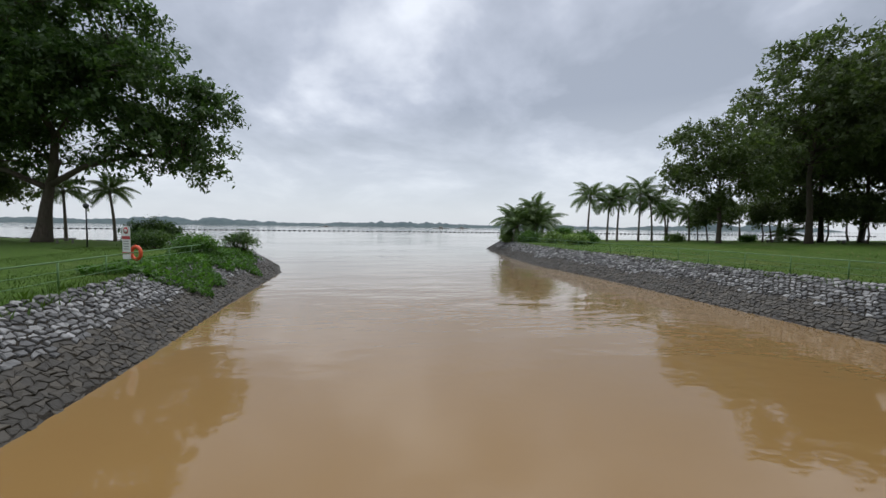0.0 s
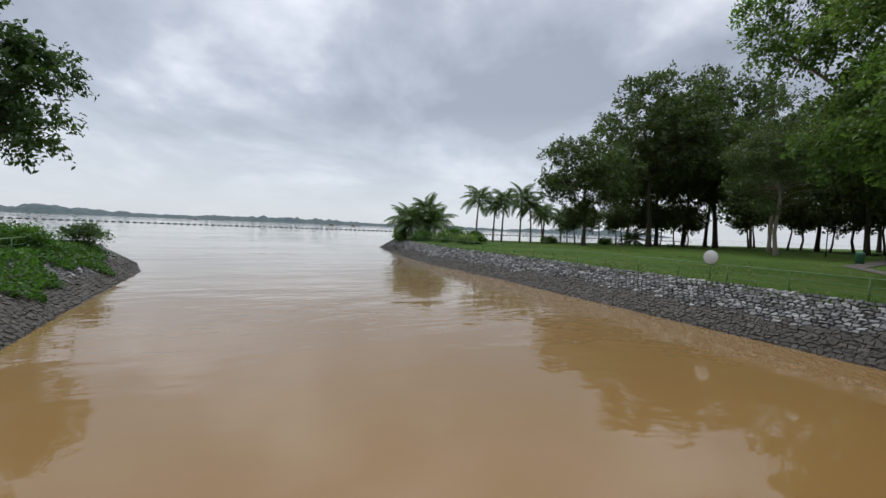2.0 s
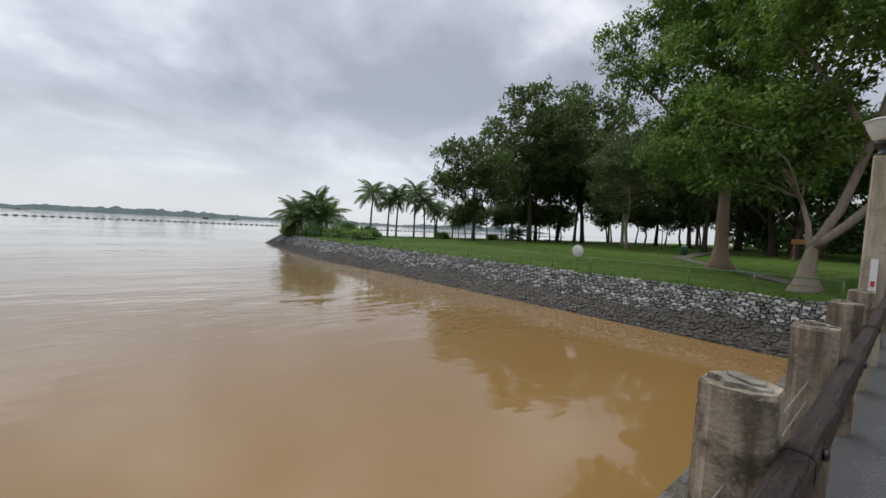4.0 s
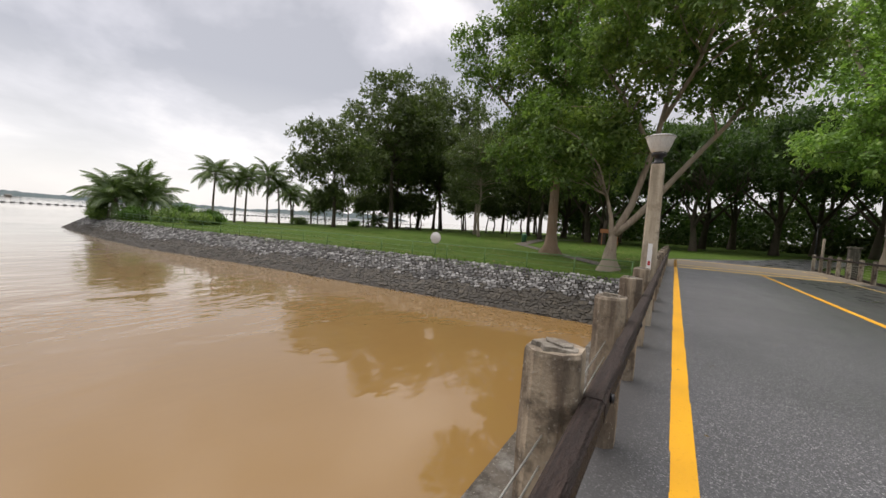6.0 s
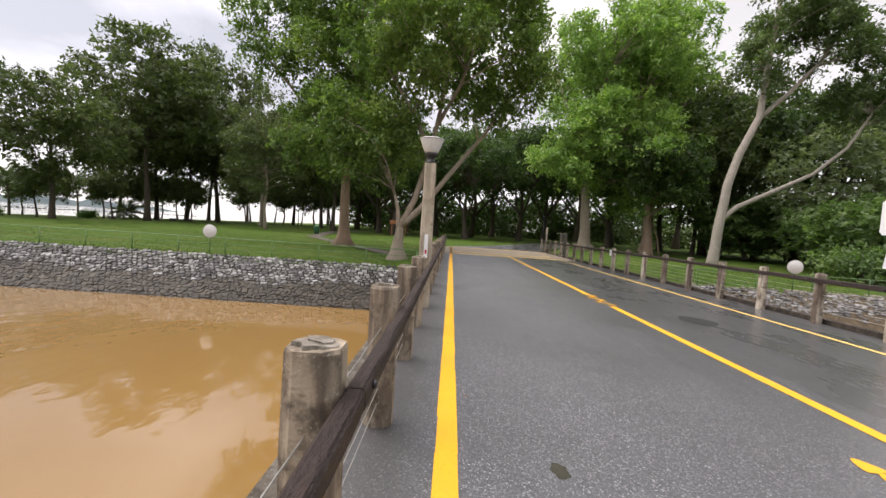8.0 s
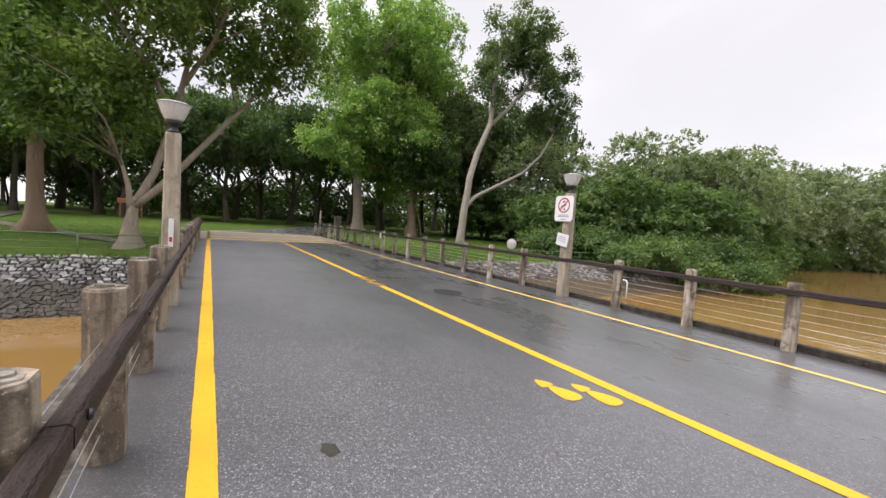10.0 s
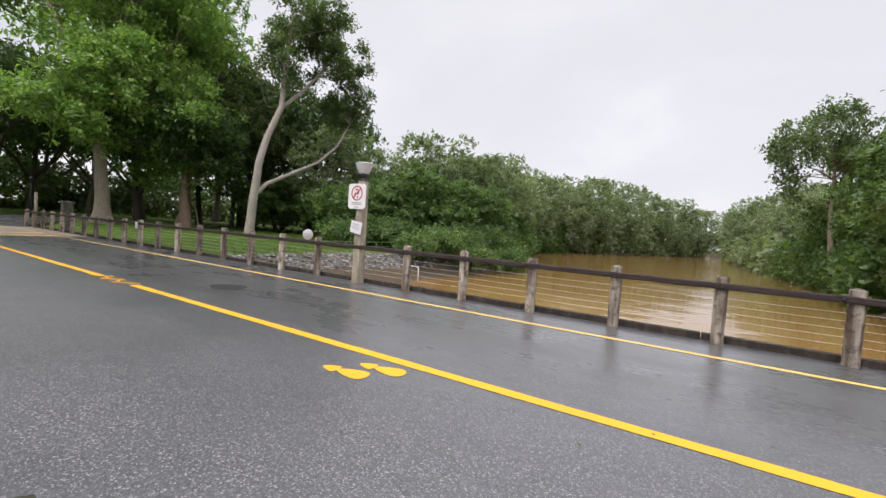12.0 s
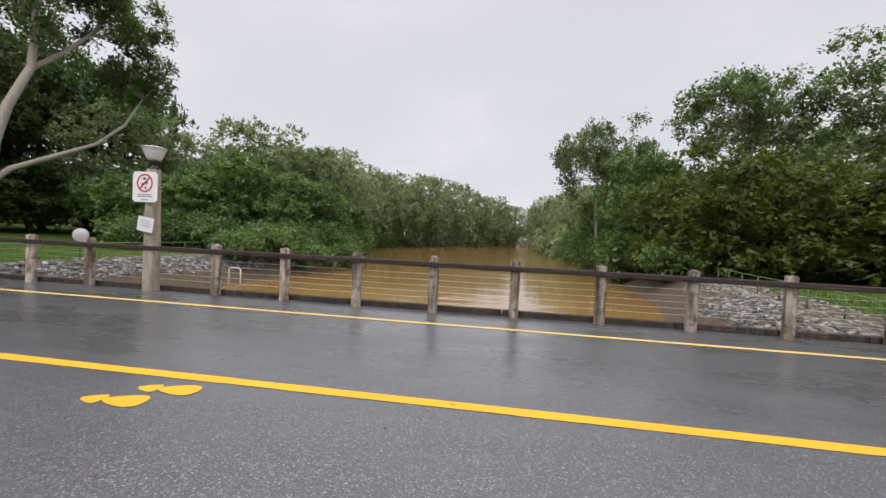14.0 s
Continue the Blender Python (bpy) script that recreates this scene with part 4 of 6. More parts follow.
def tree(name, label, seed, trunk, r0, crowns, n_leaves, leaf, leafmat, bark, clump=(0.9, 1.7), limbs=(), limb_r=0.42, shell=0.5, flat=0.8, spray=0.5, per=11, tri=False, twigs=1, category="tree", extra=(), flare_k=0.35, apart=0.62):
    """trunk: points from the foot to the crown; crowns: (centre, half-sizes, clumps) of each; limbs: bare limbs of (points, radius)."""
    rng = np.random.default_rng(seed)
    g = thing(name, label, category)
    clumps = list(extra)
    wide = max(h[0] for c, h, n in crowns)
    for (cx, cy, cz), (rx, ry, rz), number in crowns:
        tries, made = 0, 0
        while made < number and tries < 5000:
            tries += 1
            d = rng.normal(size=3)
            d /= np.linalg.norm(d)
            q = shell + (1 - shell) * rng.uniform() ** 0.5 if rng.uniform() < 0.80 else rng.uniform(0.1, shell)
            if d[2] < -0.6 and rng.uniform() < 0.6:
                continue
            edge = 0.86 + 0.34 * noise.noise(Vector(d * 2.1) + Vector((seed * 3.7, 0, 0)))
            p = np.array([cx + rx * d[0] * q * edge, cy + ry * d[1] * q * edge, cz + rz * d[2] * q * edge])
            rad = rng.uniform(*clump)
            if all(np.linalg.norm(p - c[:3]) > apart * 0.5 * (rad + c[3]) * 1.4 for c in clumps):
                clumps.append((*p, rad))
                made += 1
    v, f = [], []
    tp = [Vector(p) for p in trunk]
    dense = []
    for i in range(len(tp) - 1):
        for k in range(4):
            dense.append(tp[i].lerp(tp[i + 1], k / 4))
    dense.append(tp[-1])
    zt = dense[-1].z
    flare = [r0 * (1 - 0.62 * p.z / zt) * (1 + flare_k * math.exp(-max(p.z, 0) / (1.3 * r0 + 0.05))) for p in dense]
    dense[0].z -= 0.35
    tube_data(dense, flare, 14, v, f, [flare_k * 0.6 * math.exp(-max(p.z, 0) / (1.2 * r0)) for p in dense])
    feet = []
    for pts, rr in limbs:
        lp = []
        for a, b in zip(pts, pts[1:]):
            lp += [Vector(a).lerp(Vector(b), k / 3) for k in range(3)]
        lp.append(Vector(pts[-1]))
        lr = [rr * (1 - 0.6 * i / (len(lp) - 1)) for i in range(len(lp))]
        tube_data(lp, lr, 9, v, f)
        feet += [(p, r * 0.6) for p, r in zip(lp[len(lp) // 2:], lr[len(lp) // 2:])]
    m = len(dense)
    for c in clumps:
        e = Vector(c[:3])
        opts = [(dense[k], flare[k] * limb_r) for k in range(int(m * 0.55), m)] + feet
        a, rr = min(opts, key=lambda o: (o[0] - e).length * (1.0 if o[0].z < e.z else 1.6) + rng.uniform(0, 0.12) * wide)
        path = bow(a, e, rng, 0.16, 4)
        tube_data(path, [max(0.012, rr * (1 - 0.86 * i / 3)) for i in range(4)], 4, v, f)
        for _ in range(twigs):
            d = Vector(rng.normal(size=3))
            d.z = abs(d.z) * 0.5
            tip = e + d.normalized() * c[3] * 0.85
            tube_data([path[2], path[3].lerp(tip, 0.5), tip], [rr * 0.30, rr * 0.18, 0.008], 3, v, f)
    part("trunk", link_mesh("trunk", v, f, bark, True), g)
    part("crown", quads_mesh("crown", foliage(clumps, n_leaves, leaf, rng, flat, per, spray, tri), leafmat), g)
    return g


def put(g, x, y, dz=-0.06, turn=0.0, s=1.0, sz=None):
    g.matrix_basis = pose(x, y, height(x, y) + dz, 0, 0, turn) @ Matrix.Diagonal((s, s, sz or s, 1))
    return g


def again(g, x, y, turn, s, sz=None, dz=-0.06):
    return copy_thing(g, pose(x, y, height(x, y) + dz, 0, 0, turn) @ Matrix.Diagonal((s / g.scale[0], s / g.scale[0], (sz or s) / g.scale[2], 1)))


# the spreading tree on the west lawn
put(tree("spreading_tree", "broad dark-leaved tree with stout leaning trunk on the lawn", 5,
         [(0, 0, 0), (0.3, 0.1, 2.6), (0.7, 0.2, 5.6), (1.6, 0.0, 7.6)], 0.62, [((3.8, 0, 12.6), (12.2, 8.5, 7.4), 84), ((-1.0, 0, 20.0), (11.0, 8.0, 6.5), 32), ((-7.5, 0, 12.0), (8.5, 8.0, 6.0), 48)], 68000, 0.50, LEAF_DARK, BARK_DARK, (1.2, 2.2), limb_r=0.16,
         limbs=[([(0.8, 0.1, 5.4), (3.6, 0.2, 7.2), (8.0, 0, 8.4), (12.0, 0, 8.4)], 0.30), ([(0.7, 0.1, 5.0), (-2.6, 0, 6.6), (-5.5, 0, 7.0), (-9.0, 0, 9.0)], 0.28), ([(1.0, 0.1, 5.8), (1.4, 0, 10.0), (-0.4, -1.5, 15.0), (0.4, -3, 20.0)], 0.36),
                ([(1.3, 0, 9.4), (4.5, -1, 13.5), (7.0, -1.5, 17.5)], 0.24), ([(0.6, -0.6, 12.4), (-3.5, -2, 15.5), (-6.5, -2.5, 19.5)], 0.20)], shell=0.45, spray=0.75, per=12,
         extra=[(15.2, 0.3, 8.8, 1.7), (14.6, -0.3, 6.6, 1.6), (13.0, -0.5, 7.4, 1.7), (13.6, 0, 11.4, 1.9), (11.6, 1.6, 8.4, 1.8), (12.4, 1, 14.6, 1.9), (10.4, 0, 17.4, 1.9), (9.0, 0, 7.2, 1.6), (6.2, -1, 7.6, 1.6), (8.8, 0, 20.4, 1.9)]), -30.2, 43.0)

# tall tree with flaring roots, and the forked tree beside the lamp, east bank
put(tree("tall_tree", "tall tree with straight pale trunk and flared roots on the lawn", 12,
         [(0, 0, 0), (0.1, 0.0, 3.0), (0.3, 0.1, 7.0), (0.5, 0.0, 12.0), (0.4, 0, 17.0)], 0.39, [((0.4, 1.2, 15.5), (6.0, 7.0, 6.8), 66), ((0.2, 0.6, 8.8), (4.0, 5.0, 3.4), 24)], 50000, 0.29, LEAF_MID, BARK_RED, (0.75, 1.45), apart=0.85, spray=0.48, flare_k=1.0, limb_r=0.3,
         limbs=[([(0.2, 0.1, 6.4), (0.2, 1.8, 8.4), (0.0, 4.4, 11.6), (0.0, 7.2, 14.6)], 0.15), ([(0.3, 0.1, 7.4), (0.4, -1.6, 9.6), (0.2, -3.4, 12.5)], 0.13)],
         extra=[(0, 7.6, 15.2, 1.3), (0, 8.3, 16.8, 1.2), (0.2, 7.2, 13.6, 1.1), (-0.4, 5.4, 12.9, 1.2), (0, 6.2, 17.2, 1.4), (-0.8, 3.6, 6.2, 0.9), (-1.0, 2.4, 7.0, 1.1), (-0.6, 4.4, 7.6, 1.0), (-1.2, 1.0, 6.6, 1.0), (-1.0, -1.4, 7.0, 1.0), (-0.6, -2.8, 8.2, 1.1)]), 30.0, 8.2)
put(tree("forked_tree", "pale forked tree with long leaning limb and open crown", 21,
         [(0, 0, 0), (0.0, 0.0, 0.8), (0.0, -0.05, 1.5), (0.05, -0.12, 2.3)], 0.37, [((1.2, -2.4, 11.6), (6.0, 7.0, 4.8), 78), ((0.4, 1.6, 6.2), (2.6, 2.8, 2.4), 18)], 44000, 0.26, LEAF_MID, BARK_PALE, (0.6, 1.25), apart=0.8, spray=0.42,
         limbs=[([(0.0, -0.10, 1.9), (0.3, -0.75, 3.4), (0.7, -1.4, 6.0), (1.2, -1.9, 9.0), (1.5, -2.3, 13.0)], 0.19), ([(0.0, -0.10, 1.9), (0.2, -0.95, 2.75), (0.5, -1.9, 4.0), (1.0, -3.2, 5.8), (1.6, -4.4, 7.4), (2.4, -5.6, 9.6)], 0.19), ([(0, -0.02, 1.7), (-0.05, 0.10, 2.8), (-0.1, 0.36, 3.8)], 0.15), ([(0.7, -1.4, 6.0), (0.4, -0.4, 8.0), (0.2, 1.2, 10.4)], 0.14), ([(1.0, -1.7, 7.6), (0.6, -2.8, 9.6), (0.4, -3.6, 12.0)], 0.13)], flare_k=0.55, shell=0.42, limb_r=0.3,
         extra=[(-0.4, 2.4, 4.6, 0.8), (-0.2, 3.0, 5.6, 0.9), (-0.6, 1.2, 5.2, 0.8), (1.4, -5.6, 8.2, 1.0), (1.2, -6.4, 9.2, 1.1), (1.0, -4.6, 8.6, 0.9), (0.6, -3.4, 8.0, 0.8), (1.8, -7.0, 10.4, 1.1), (0.4, 4.2, 8.6, 1.0)]), 21.4, 2.9)

# trees standing on the east lawn
lawn_a = put(tree("lawn_tree", "dull olive rounded broadleaf tree on the far lawn", 31,
                  [(0, 0, 0), (0.1, 0.1, 3.0), (0.0, 0.3, 6.0), (0.4, 0.2, 11.0)], 0.30, [((0.2, 0, 11.2), (7.6, 7.6, 7.4), 74)], 19000, 0.38, LEAF_LAWN, BARK_DARK, (1.1, 1.9), shell=0.5, spray=0.6, per=10, tri=True, twigs=0), 60.0, 46.5, s=1.46, sz=1.50)
lawn_b = put(tree("lawn_tree", "dull olive open-crowned broadleaf tree on the far lawn", 37,
                  [(0, 0, 0), (0.2, 0.0, 2.4), (0.5, 0.1, 4.5), (0.2, 0.2, 9.0)], 0.28, [((-0.4, 0, 9.2), (7.0, 7.0, 6.2), 64)], 15000, 0.36, LEAF_LAWN, BARK_DARK, (1.0, 1.7), shell=0.5, spray=0.55, per=10, tri=True, twigs=0), 45.0, 46.0, turn=40, s=1.08)
lawn_c = put(tree("lawn_tree", "grey-green thin tree with light crown on the lawn", 43,
                  [(0, 0, 0), (0.3, 0.1, 3.0), (0.2, -0.2, 7.0), (0.6, 0.2, 13.0)], 0.24, [((0.3, 0, 12.0), (5.6, 5.6, 8.6), 70)], 12000, 0.30, LEAF_LAWN, BARK_PALE, (0.7, 1.3), shell=0.4, spray=0.6, per=9, tri=True), 61.0, 29.5)
small_t = put(tree("small_tree", "small bushy olive-green tree with low branches", 47,
                   [(0, 0, 0), (0.2, 0.1, 1.2), (0.1, 0.3, 2.6), (0.3, 0.2, 4.5)], 0.14, [((0, 0, 4.6), (3.2, 3.2, 2.8), 32)], 4200, 0.30, LEAF_LAWN, BARK_DARK, (0.6, 1.0), shell=0.4, spray=0.45, per=9, tri=True, twigs=0), 62.0, 55.0)
for src, x, y, turn, s, sz in ((lawn_b, 81, 48, 100, 1.65, 2.12), (lawn_a, 94, 58, 210, 1.3, 1.45), (lawn_c, 77, 37, 150, 1.1, 1.05), (lawn_a, 82, 27, 70, 1.25, 1.3), (lawn_b, 60, 18, 200, 1.15, 1.25),
                               (lawn_a, 100, 40, 300, 1.3, 1.4), (lawn_b, 104, 20, 20, 1.4, 1.5), (lawn_b, 73, 62, 330, 1.2, 1.3), (lawn_a, 72, 54, 20, 1.25, 1.5), (lawn_b, 86, 58, 260, 1.4, 1.7), (lawn_c, 90, 10, 240, 1.2, 1.2), (lawn_a, 78, 12, 160, 1.2, 1.25),
                               (lawn_c, 51, 24, 75, 0.9, 0.85), (lawn_a, 120, 62, 45, 1.3, 1.3), (lawn_b, 128, 40, 170, 1.5, 1.5), (lawn_b, 58, -38, 250, 1.5, 1.6), (lawn_b, 64, -33, 90, 1.5, 1.8), (lawn_a, 52, -31, 200, 0.95, 0.95)):
    again(src, x, y, turn, s, sz)
for x, y, turn, s in ((50, 53, 50, 0.9), (56, 57, 190, 1.0), (70, 54, 80, 1.1), (84, 62, 300, 1.2), (55.5, 61, 10, 0.8), (-37.5, 47.5, 130, 1.2), (-41.5, 50, 20, 1.4), (-50, 52, 220, 1.7), (66, 57, 40, 1.1), (76, 59, 140, 1.3), (82, 55, 240, 1.2), (71, 47, 330, 1.0), (92, 64, 90, 1.4), (98, 30, 15, 1.5), (104, 36, 100, 1.8), (96, 43, 210, 1.4), (108, 46, 300, 1.7), (100, 52, 60, 1.5), (112, 27, 160, 1.9), (92, 35, 250, 1.2), (110, 56, 20, 1.7)):
    again(small_t, x, y, turn, s)

# dark avenue of rain trees at the end of the road
rain = put(tree("rain_tree", "dark spreading rain tree with crooked low limbs", 53,
                [(0, 0, 0), (0.2, 0.1, 1.6), (0.4, 0.3, 3.2), (0.3, 0.0, 6.0)], 0.42, [((0.3, 0, 8.4), (9.0, 9.0, 3.8), 62)], 9500, 0.42, LEAF_DARK, BARK_DARK, (1.1, 1.9), flat=0.5, spray=0.7, per=10, tri=True, twigs=0,
                limbs=[([(0.3, 0.2, 2.4), (2.4, 1.0, 4.2), (5.0, 2.0, 6.2)], 0.18), ([(0.3, 0.2, 2.2), (-2.0, -0.8, 4.2), (-5.0, -1.0, 6.0)], 0.18), ([(0.3, 0.2, 2.8), (0.5, -2.4, 4.6), (0, -5.0, 6.6)], 0.16)]), 62, -2, sz=1.35)
for x, y, turn, s in ((66, 12, 40, 1.1), (74, 3, 100, 1.15), (72, -12, 170, 1.2), (84, -4, 230, 1.3), (88, -20, 290, 1.35), (64, -25, 20, 1.1), (76, -30, 80, 1.3), (100, -10, 140, 1.5), (104, -32, 200, 1.5),
                      (92, 22, 260, 1.4), (118, 5, 320, 1.7), (58, -36, 15, 1.2), (70, -46, 75, 1.4), (90, -50, 135, 1.6), (52, -44, 250, 1.2), (120, -30, 55, 1.7), (60, 9, 255, 0.9)):
    again(rain, x, y, turn, s, s * (1.5 if y < -30 else 1.4))

# the tall bright trees south of the road
south_a = put(tree("tall_tree", "tall bright green tree with straight pale trunk beyond the railing", 61,
                   [(0, 0, 0), (0.0, 0.1, 3.0), (0.2, 0.3, 7.0), (0.4, 0.2, 13.0), (0.3, -1.5, 22.0)], 0.62, [((-0.6, -2.0, 12.2), (7.2, 9.8, 6.4), 84), ((1.5, -4.5, 23.6), (8.4, 10.6, 7.2), 80)], 56000, 0.46, LEAF_BRIGHT, BARK_PALE, (1.1, 2.0), apart=0.75, flare_k=0.6, limb_r=0.3, spray=0.68,
                   limbs=[([(0.3, 0.2, 11.0), (0.8, 2.6, 16.0), (1.2, 4.6, 21.0)], 0.26), ([(0.3, 0.0, 13.0), (0.6, -4.0, 17.5), (1.0, -9.0, 22.0)], 0.26)],
                   extra=[(-2.6, -5.0, 5.8, 1.5), (-2.4, -7.0, 5.6, 1.6), (-2.0, -9.0, 6.2, 1.6), (-3.4, -6.0, 7.8, 1.7), (-2.6, -9.8, 8.2, 1.7), (-1.6, -11.0, 9.8, 1.6), (-4.2, -3.2, 9.4, 1.8), (-4.0, 3.0, 8.8, 1.7), (-3.0, 5.6, 9.8, 1.6), (-5.0, 0.8, 11.4, 1.9), (-5.2, -6.0, 10.6, 1.9)]), 49.0, -16.2)
again(south_a, 56, -27, 130, 0.95, 1.0)
put(tree("forked_tree", "white-barked forked tree with thin leaning crown", 67,
         [(0, 0, 0), (0.0, -0.1, 2.0), (0.0, -0.3, 4.0), (0.1, -0.7, 7.0), (0.2, -1.5, 9.8), (0.4, -3.1, 13.2), (0.5, -3.4, 17.2), (0.6, -4.0, 23.0)], 0.42, [((0.4, -6.9, 20.4), (5.2, 7.0, 6.0), 70), ((0.2, -12.0, 15.2), (3.6, 3.8, 3.4), 24)], 24000, 0.34, LEAF_GREY, BARK_WHITE, (0.6, 1.15), shell=0.35, spray=0.55, per=10, limb_r=0.3,
         limbs=[([(0.0, -0.25, 3.9), (-0.3, -1.4, 5.2), (-0.5, -4.4, 6.8), (-0.7, -7.2, 8.3), (-0.9, -9.6, 10.6), (-0.6, -11.6, 13.6)], 0.23), ([(0.4, -3.0, 13.0), (0.3, -5.2, 15.2), (0.2, -7.4, 17.8), (0.3, -9.6, 21.4)], 0.22), ([(0.3, -7.2, 17.6), (0, -9.6, 18.6), (0, -12.4, 20.0)], 0.12)], flare_k=0.25), 35.5, -23.0)
put(tree("strangler_tree", "stout tree with pale aerial roots in the shade", 71,
         [(0, 0, 0), (0.1, 0, 2.0), (0.0, 0.2, 4.0), (0.2, 0.1, 7.5)], 0.6, [((0, 0, 9.0), (6.0, 6.0, 5.0), 46)], 14000, 0.4, LEAF_DARK, BARK_RED, (1.0, 1.7), spray=0.6,
         limbs=[([(0.5, -0.9, -0.2), (0.5, -0.8, 1.6), (0.3, -0.4, 3.6)], 0.12), ([(-0.4, -1.3, -0.2), (-0.2, -1.1, 1.8), (0.0, -0.4, 4.0)], 0.10)]), 46.5, -22.5)

# mangrove and scrub along the upstream banks
mang_a = put(tree("riverside_tree", "bushy green riverside tree leaning over the bank", 83,
                  [(0, 0, 0), (0.2, 0.2, 1.2), (0.5, 0.4, 2.6), (0.6, 0.3, 5.0)], 0.26, [((0.3, 0, 4.7), (5.4, 5.4, 4.4), 44)], 14000, 0.36, LEAF_BUSH, BARK_DARK, (0.9, 1.7), flat=0.85, shell=0.55, spray=0.5, apart=0.85, per=10, tri=True, twigs=0), 22.5, -33.0, sz=0.86)
mang_b = put(tree("riverside_tree", "grey-green mangrove tree with rounded crown, leaf colour paled for haze", 89,
                  [(0, 0, 0), (0.3, 0.0, 2.0), (0.1, 0.3, 4.5), (0.4, 0.1, 8.0)], 0.30, [((0, 0, 6.8), (6.0, 6.0, 7.0), 44)], 11500, 0.40, LEAF_MANG_HAZE, BARK_DARK, (1.3, 2.3), flat=0.9, spray=0.5, apart=0.9, shell=0.6, per=10, tri=True, twigs=0), 28.5, -62.0, s=1.2, sz=1.1)
mang_c = put(tree("riverside_tree", "olive-green leafy tree overhanging the upstream bank", 97,
                  [(0, 0, 0), (0.3, 0.2, 1.6), (0.9, 0.3, 3.2), (1.2, 0.1, 5.0)], 0.28, [((0.9, 0, 4.6), (5.6, 5.6, 4.2), 44)], 18000, 0.32, LEAF_OLIVE, BARK_DARK, (0.9, 1.6), flat=0.85, spray=0.45, per=10, tri=True,
                  extra=[(0.9 + 4.6 * math.cos(q), 4.6 * math.sin(q), 1.7 + 0.5 * math.sin(3 * q), 1.35) for q in np.linspace(0, 6.28, 13)[:12]]), -16.6, -30.5, sz=0.92)
sparse = put(tree("sparse_tree", "thin-leaved pale tree standing above the bank scrub", 101,
                  [(0, 0, 0), (0.2, 0.1, 3.0), (0.5, 0.0, 6.0), (0.6, 0.3, 10.5)], 0.26, [((0.4, 0, 11.6), (6.4, 6.4, 4.4), 60)], 11000, 0.32, LEAF_GREY, BARK_PALE, (0.55, 1.05), shell=0.4, spray=0.5, per=9), -12.8, -55.0, s=1.12, sz=1.22)
for src, x, y, turn, s, sz in (
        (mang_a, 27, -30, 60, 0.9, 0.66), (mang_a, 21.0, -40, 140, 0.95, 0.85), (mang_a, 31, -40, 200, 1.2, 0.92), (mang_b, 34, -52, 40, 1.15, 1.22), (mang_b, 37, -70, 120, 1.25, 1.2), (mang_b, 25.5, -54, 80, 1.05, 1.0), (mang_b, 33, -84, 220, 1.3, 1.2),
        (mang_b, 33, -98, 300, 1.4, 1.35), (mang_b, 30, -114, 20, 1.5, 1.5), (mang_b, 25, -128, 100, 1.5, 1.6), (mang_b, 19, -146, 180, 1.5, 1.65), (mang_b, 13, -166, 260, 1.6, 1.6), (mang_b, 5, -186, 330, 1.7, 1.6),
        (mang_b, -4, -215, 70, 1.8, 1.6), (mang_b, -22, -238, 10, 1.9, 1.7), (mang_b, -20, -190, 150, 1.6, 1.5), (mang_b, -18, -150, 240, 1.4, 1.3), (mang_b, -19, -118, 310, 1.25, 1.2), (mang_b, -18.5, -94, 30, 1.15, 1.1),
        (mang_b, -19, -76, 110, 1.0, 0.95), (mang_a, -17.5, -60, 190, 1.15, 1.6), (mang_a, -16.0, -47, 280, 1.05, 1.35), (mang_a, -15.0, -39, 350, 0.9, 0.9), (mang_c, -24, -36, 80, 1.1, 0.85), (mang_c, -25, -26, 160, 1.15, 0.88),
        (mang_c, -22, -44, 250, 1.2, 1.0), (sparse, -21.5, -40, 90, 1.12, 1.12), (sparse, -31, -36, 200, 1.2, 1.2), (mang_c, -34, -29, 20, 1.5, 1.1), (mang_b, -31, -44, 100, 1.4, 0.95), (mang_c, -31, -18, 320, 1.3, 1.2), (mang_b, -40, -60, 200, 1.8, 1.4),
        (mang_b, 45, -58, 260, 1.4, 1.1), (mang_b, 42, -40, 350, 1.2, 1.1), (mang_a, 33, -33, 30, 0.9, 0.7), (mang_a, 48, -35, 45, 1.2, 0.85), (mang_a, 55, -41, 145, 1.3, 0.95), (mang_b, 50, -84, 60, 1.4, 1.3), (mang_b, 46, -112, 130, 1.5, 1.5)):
    again(src, x, y, turn, s, sz)


# shaded thicket behind the avenue
rng = np.random.default_rng(78)
wl_ = []
for xa, n in ((112, 7000), (126, 10000)):
    y = rng.uniform(-64, 0.26 * xa, n)
    top = 9.5 + 2.5 * np.sin(y / 5.3 + xa) + 1.6 * np.sin(y / 2.1)
    wl_.append(np.column_stack([xa + rng.normal(0, 2.2, n), y, 0.6 + top * rng.uniform(0, 1, n) ** 0.7]))
tagged(new("thicket", quads_mesh("thicket", leaf_quads(np.concatenate(wl_), 1.0, rng), LEAF_DARK)), "dark thicket of undergrowth behind the avenue trees", "thicket", kind="stuff")

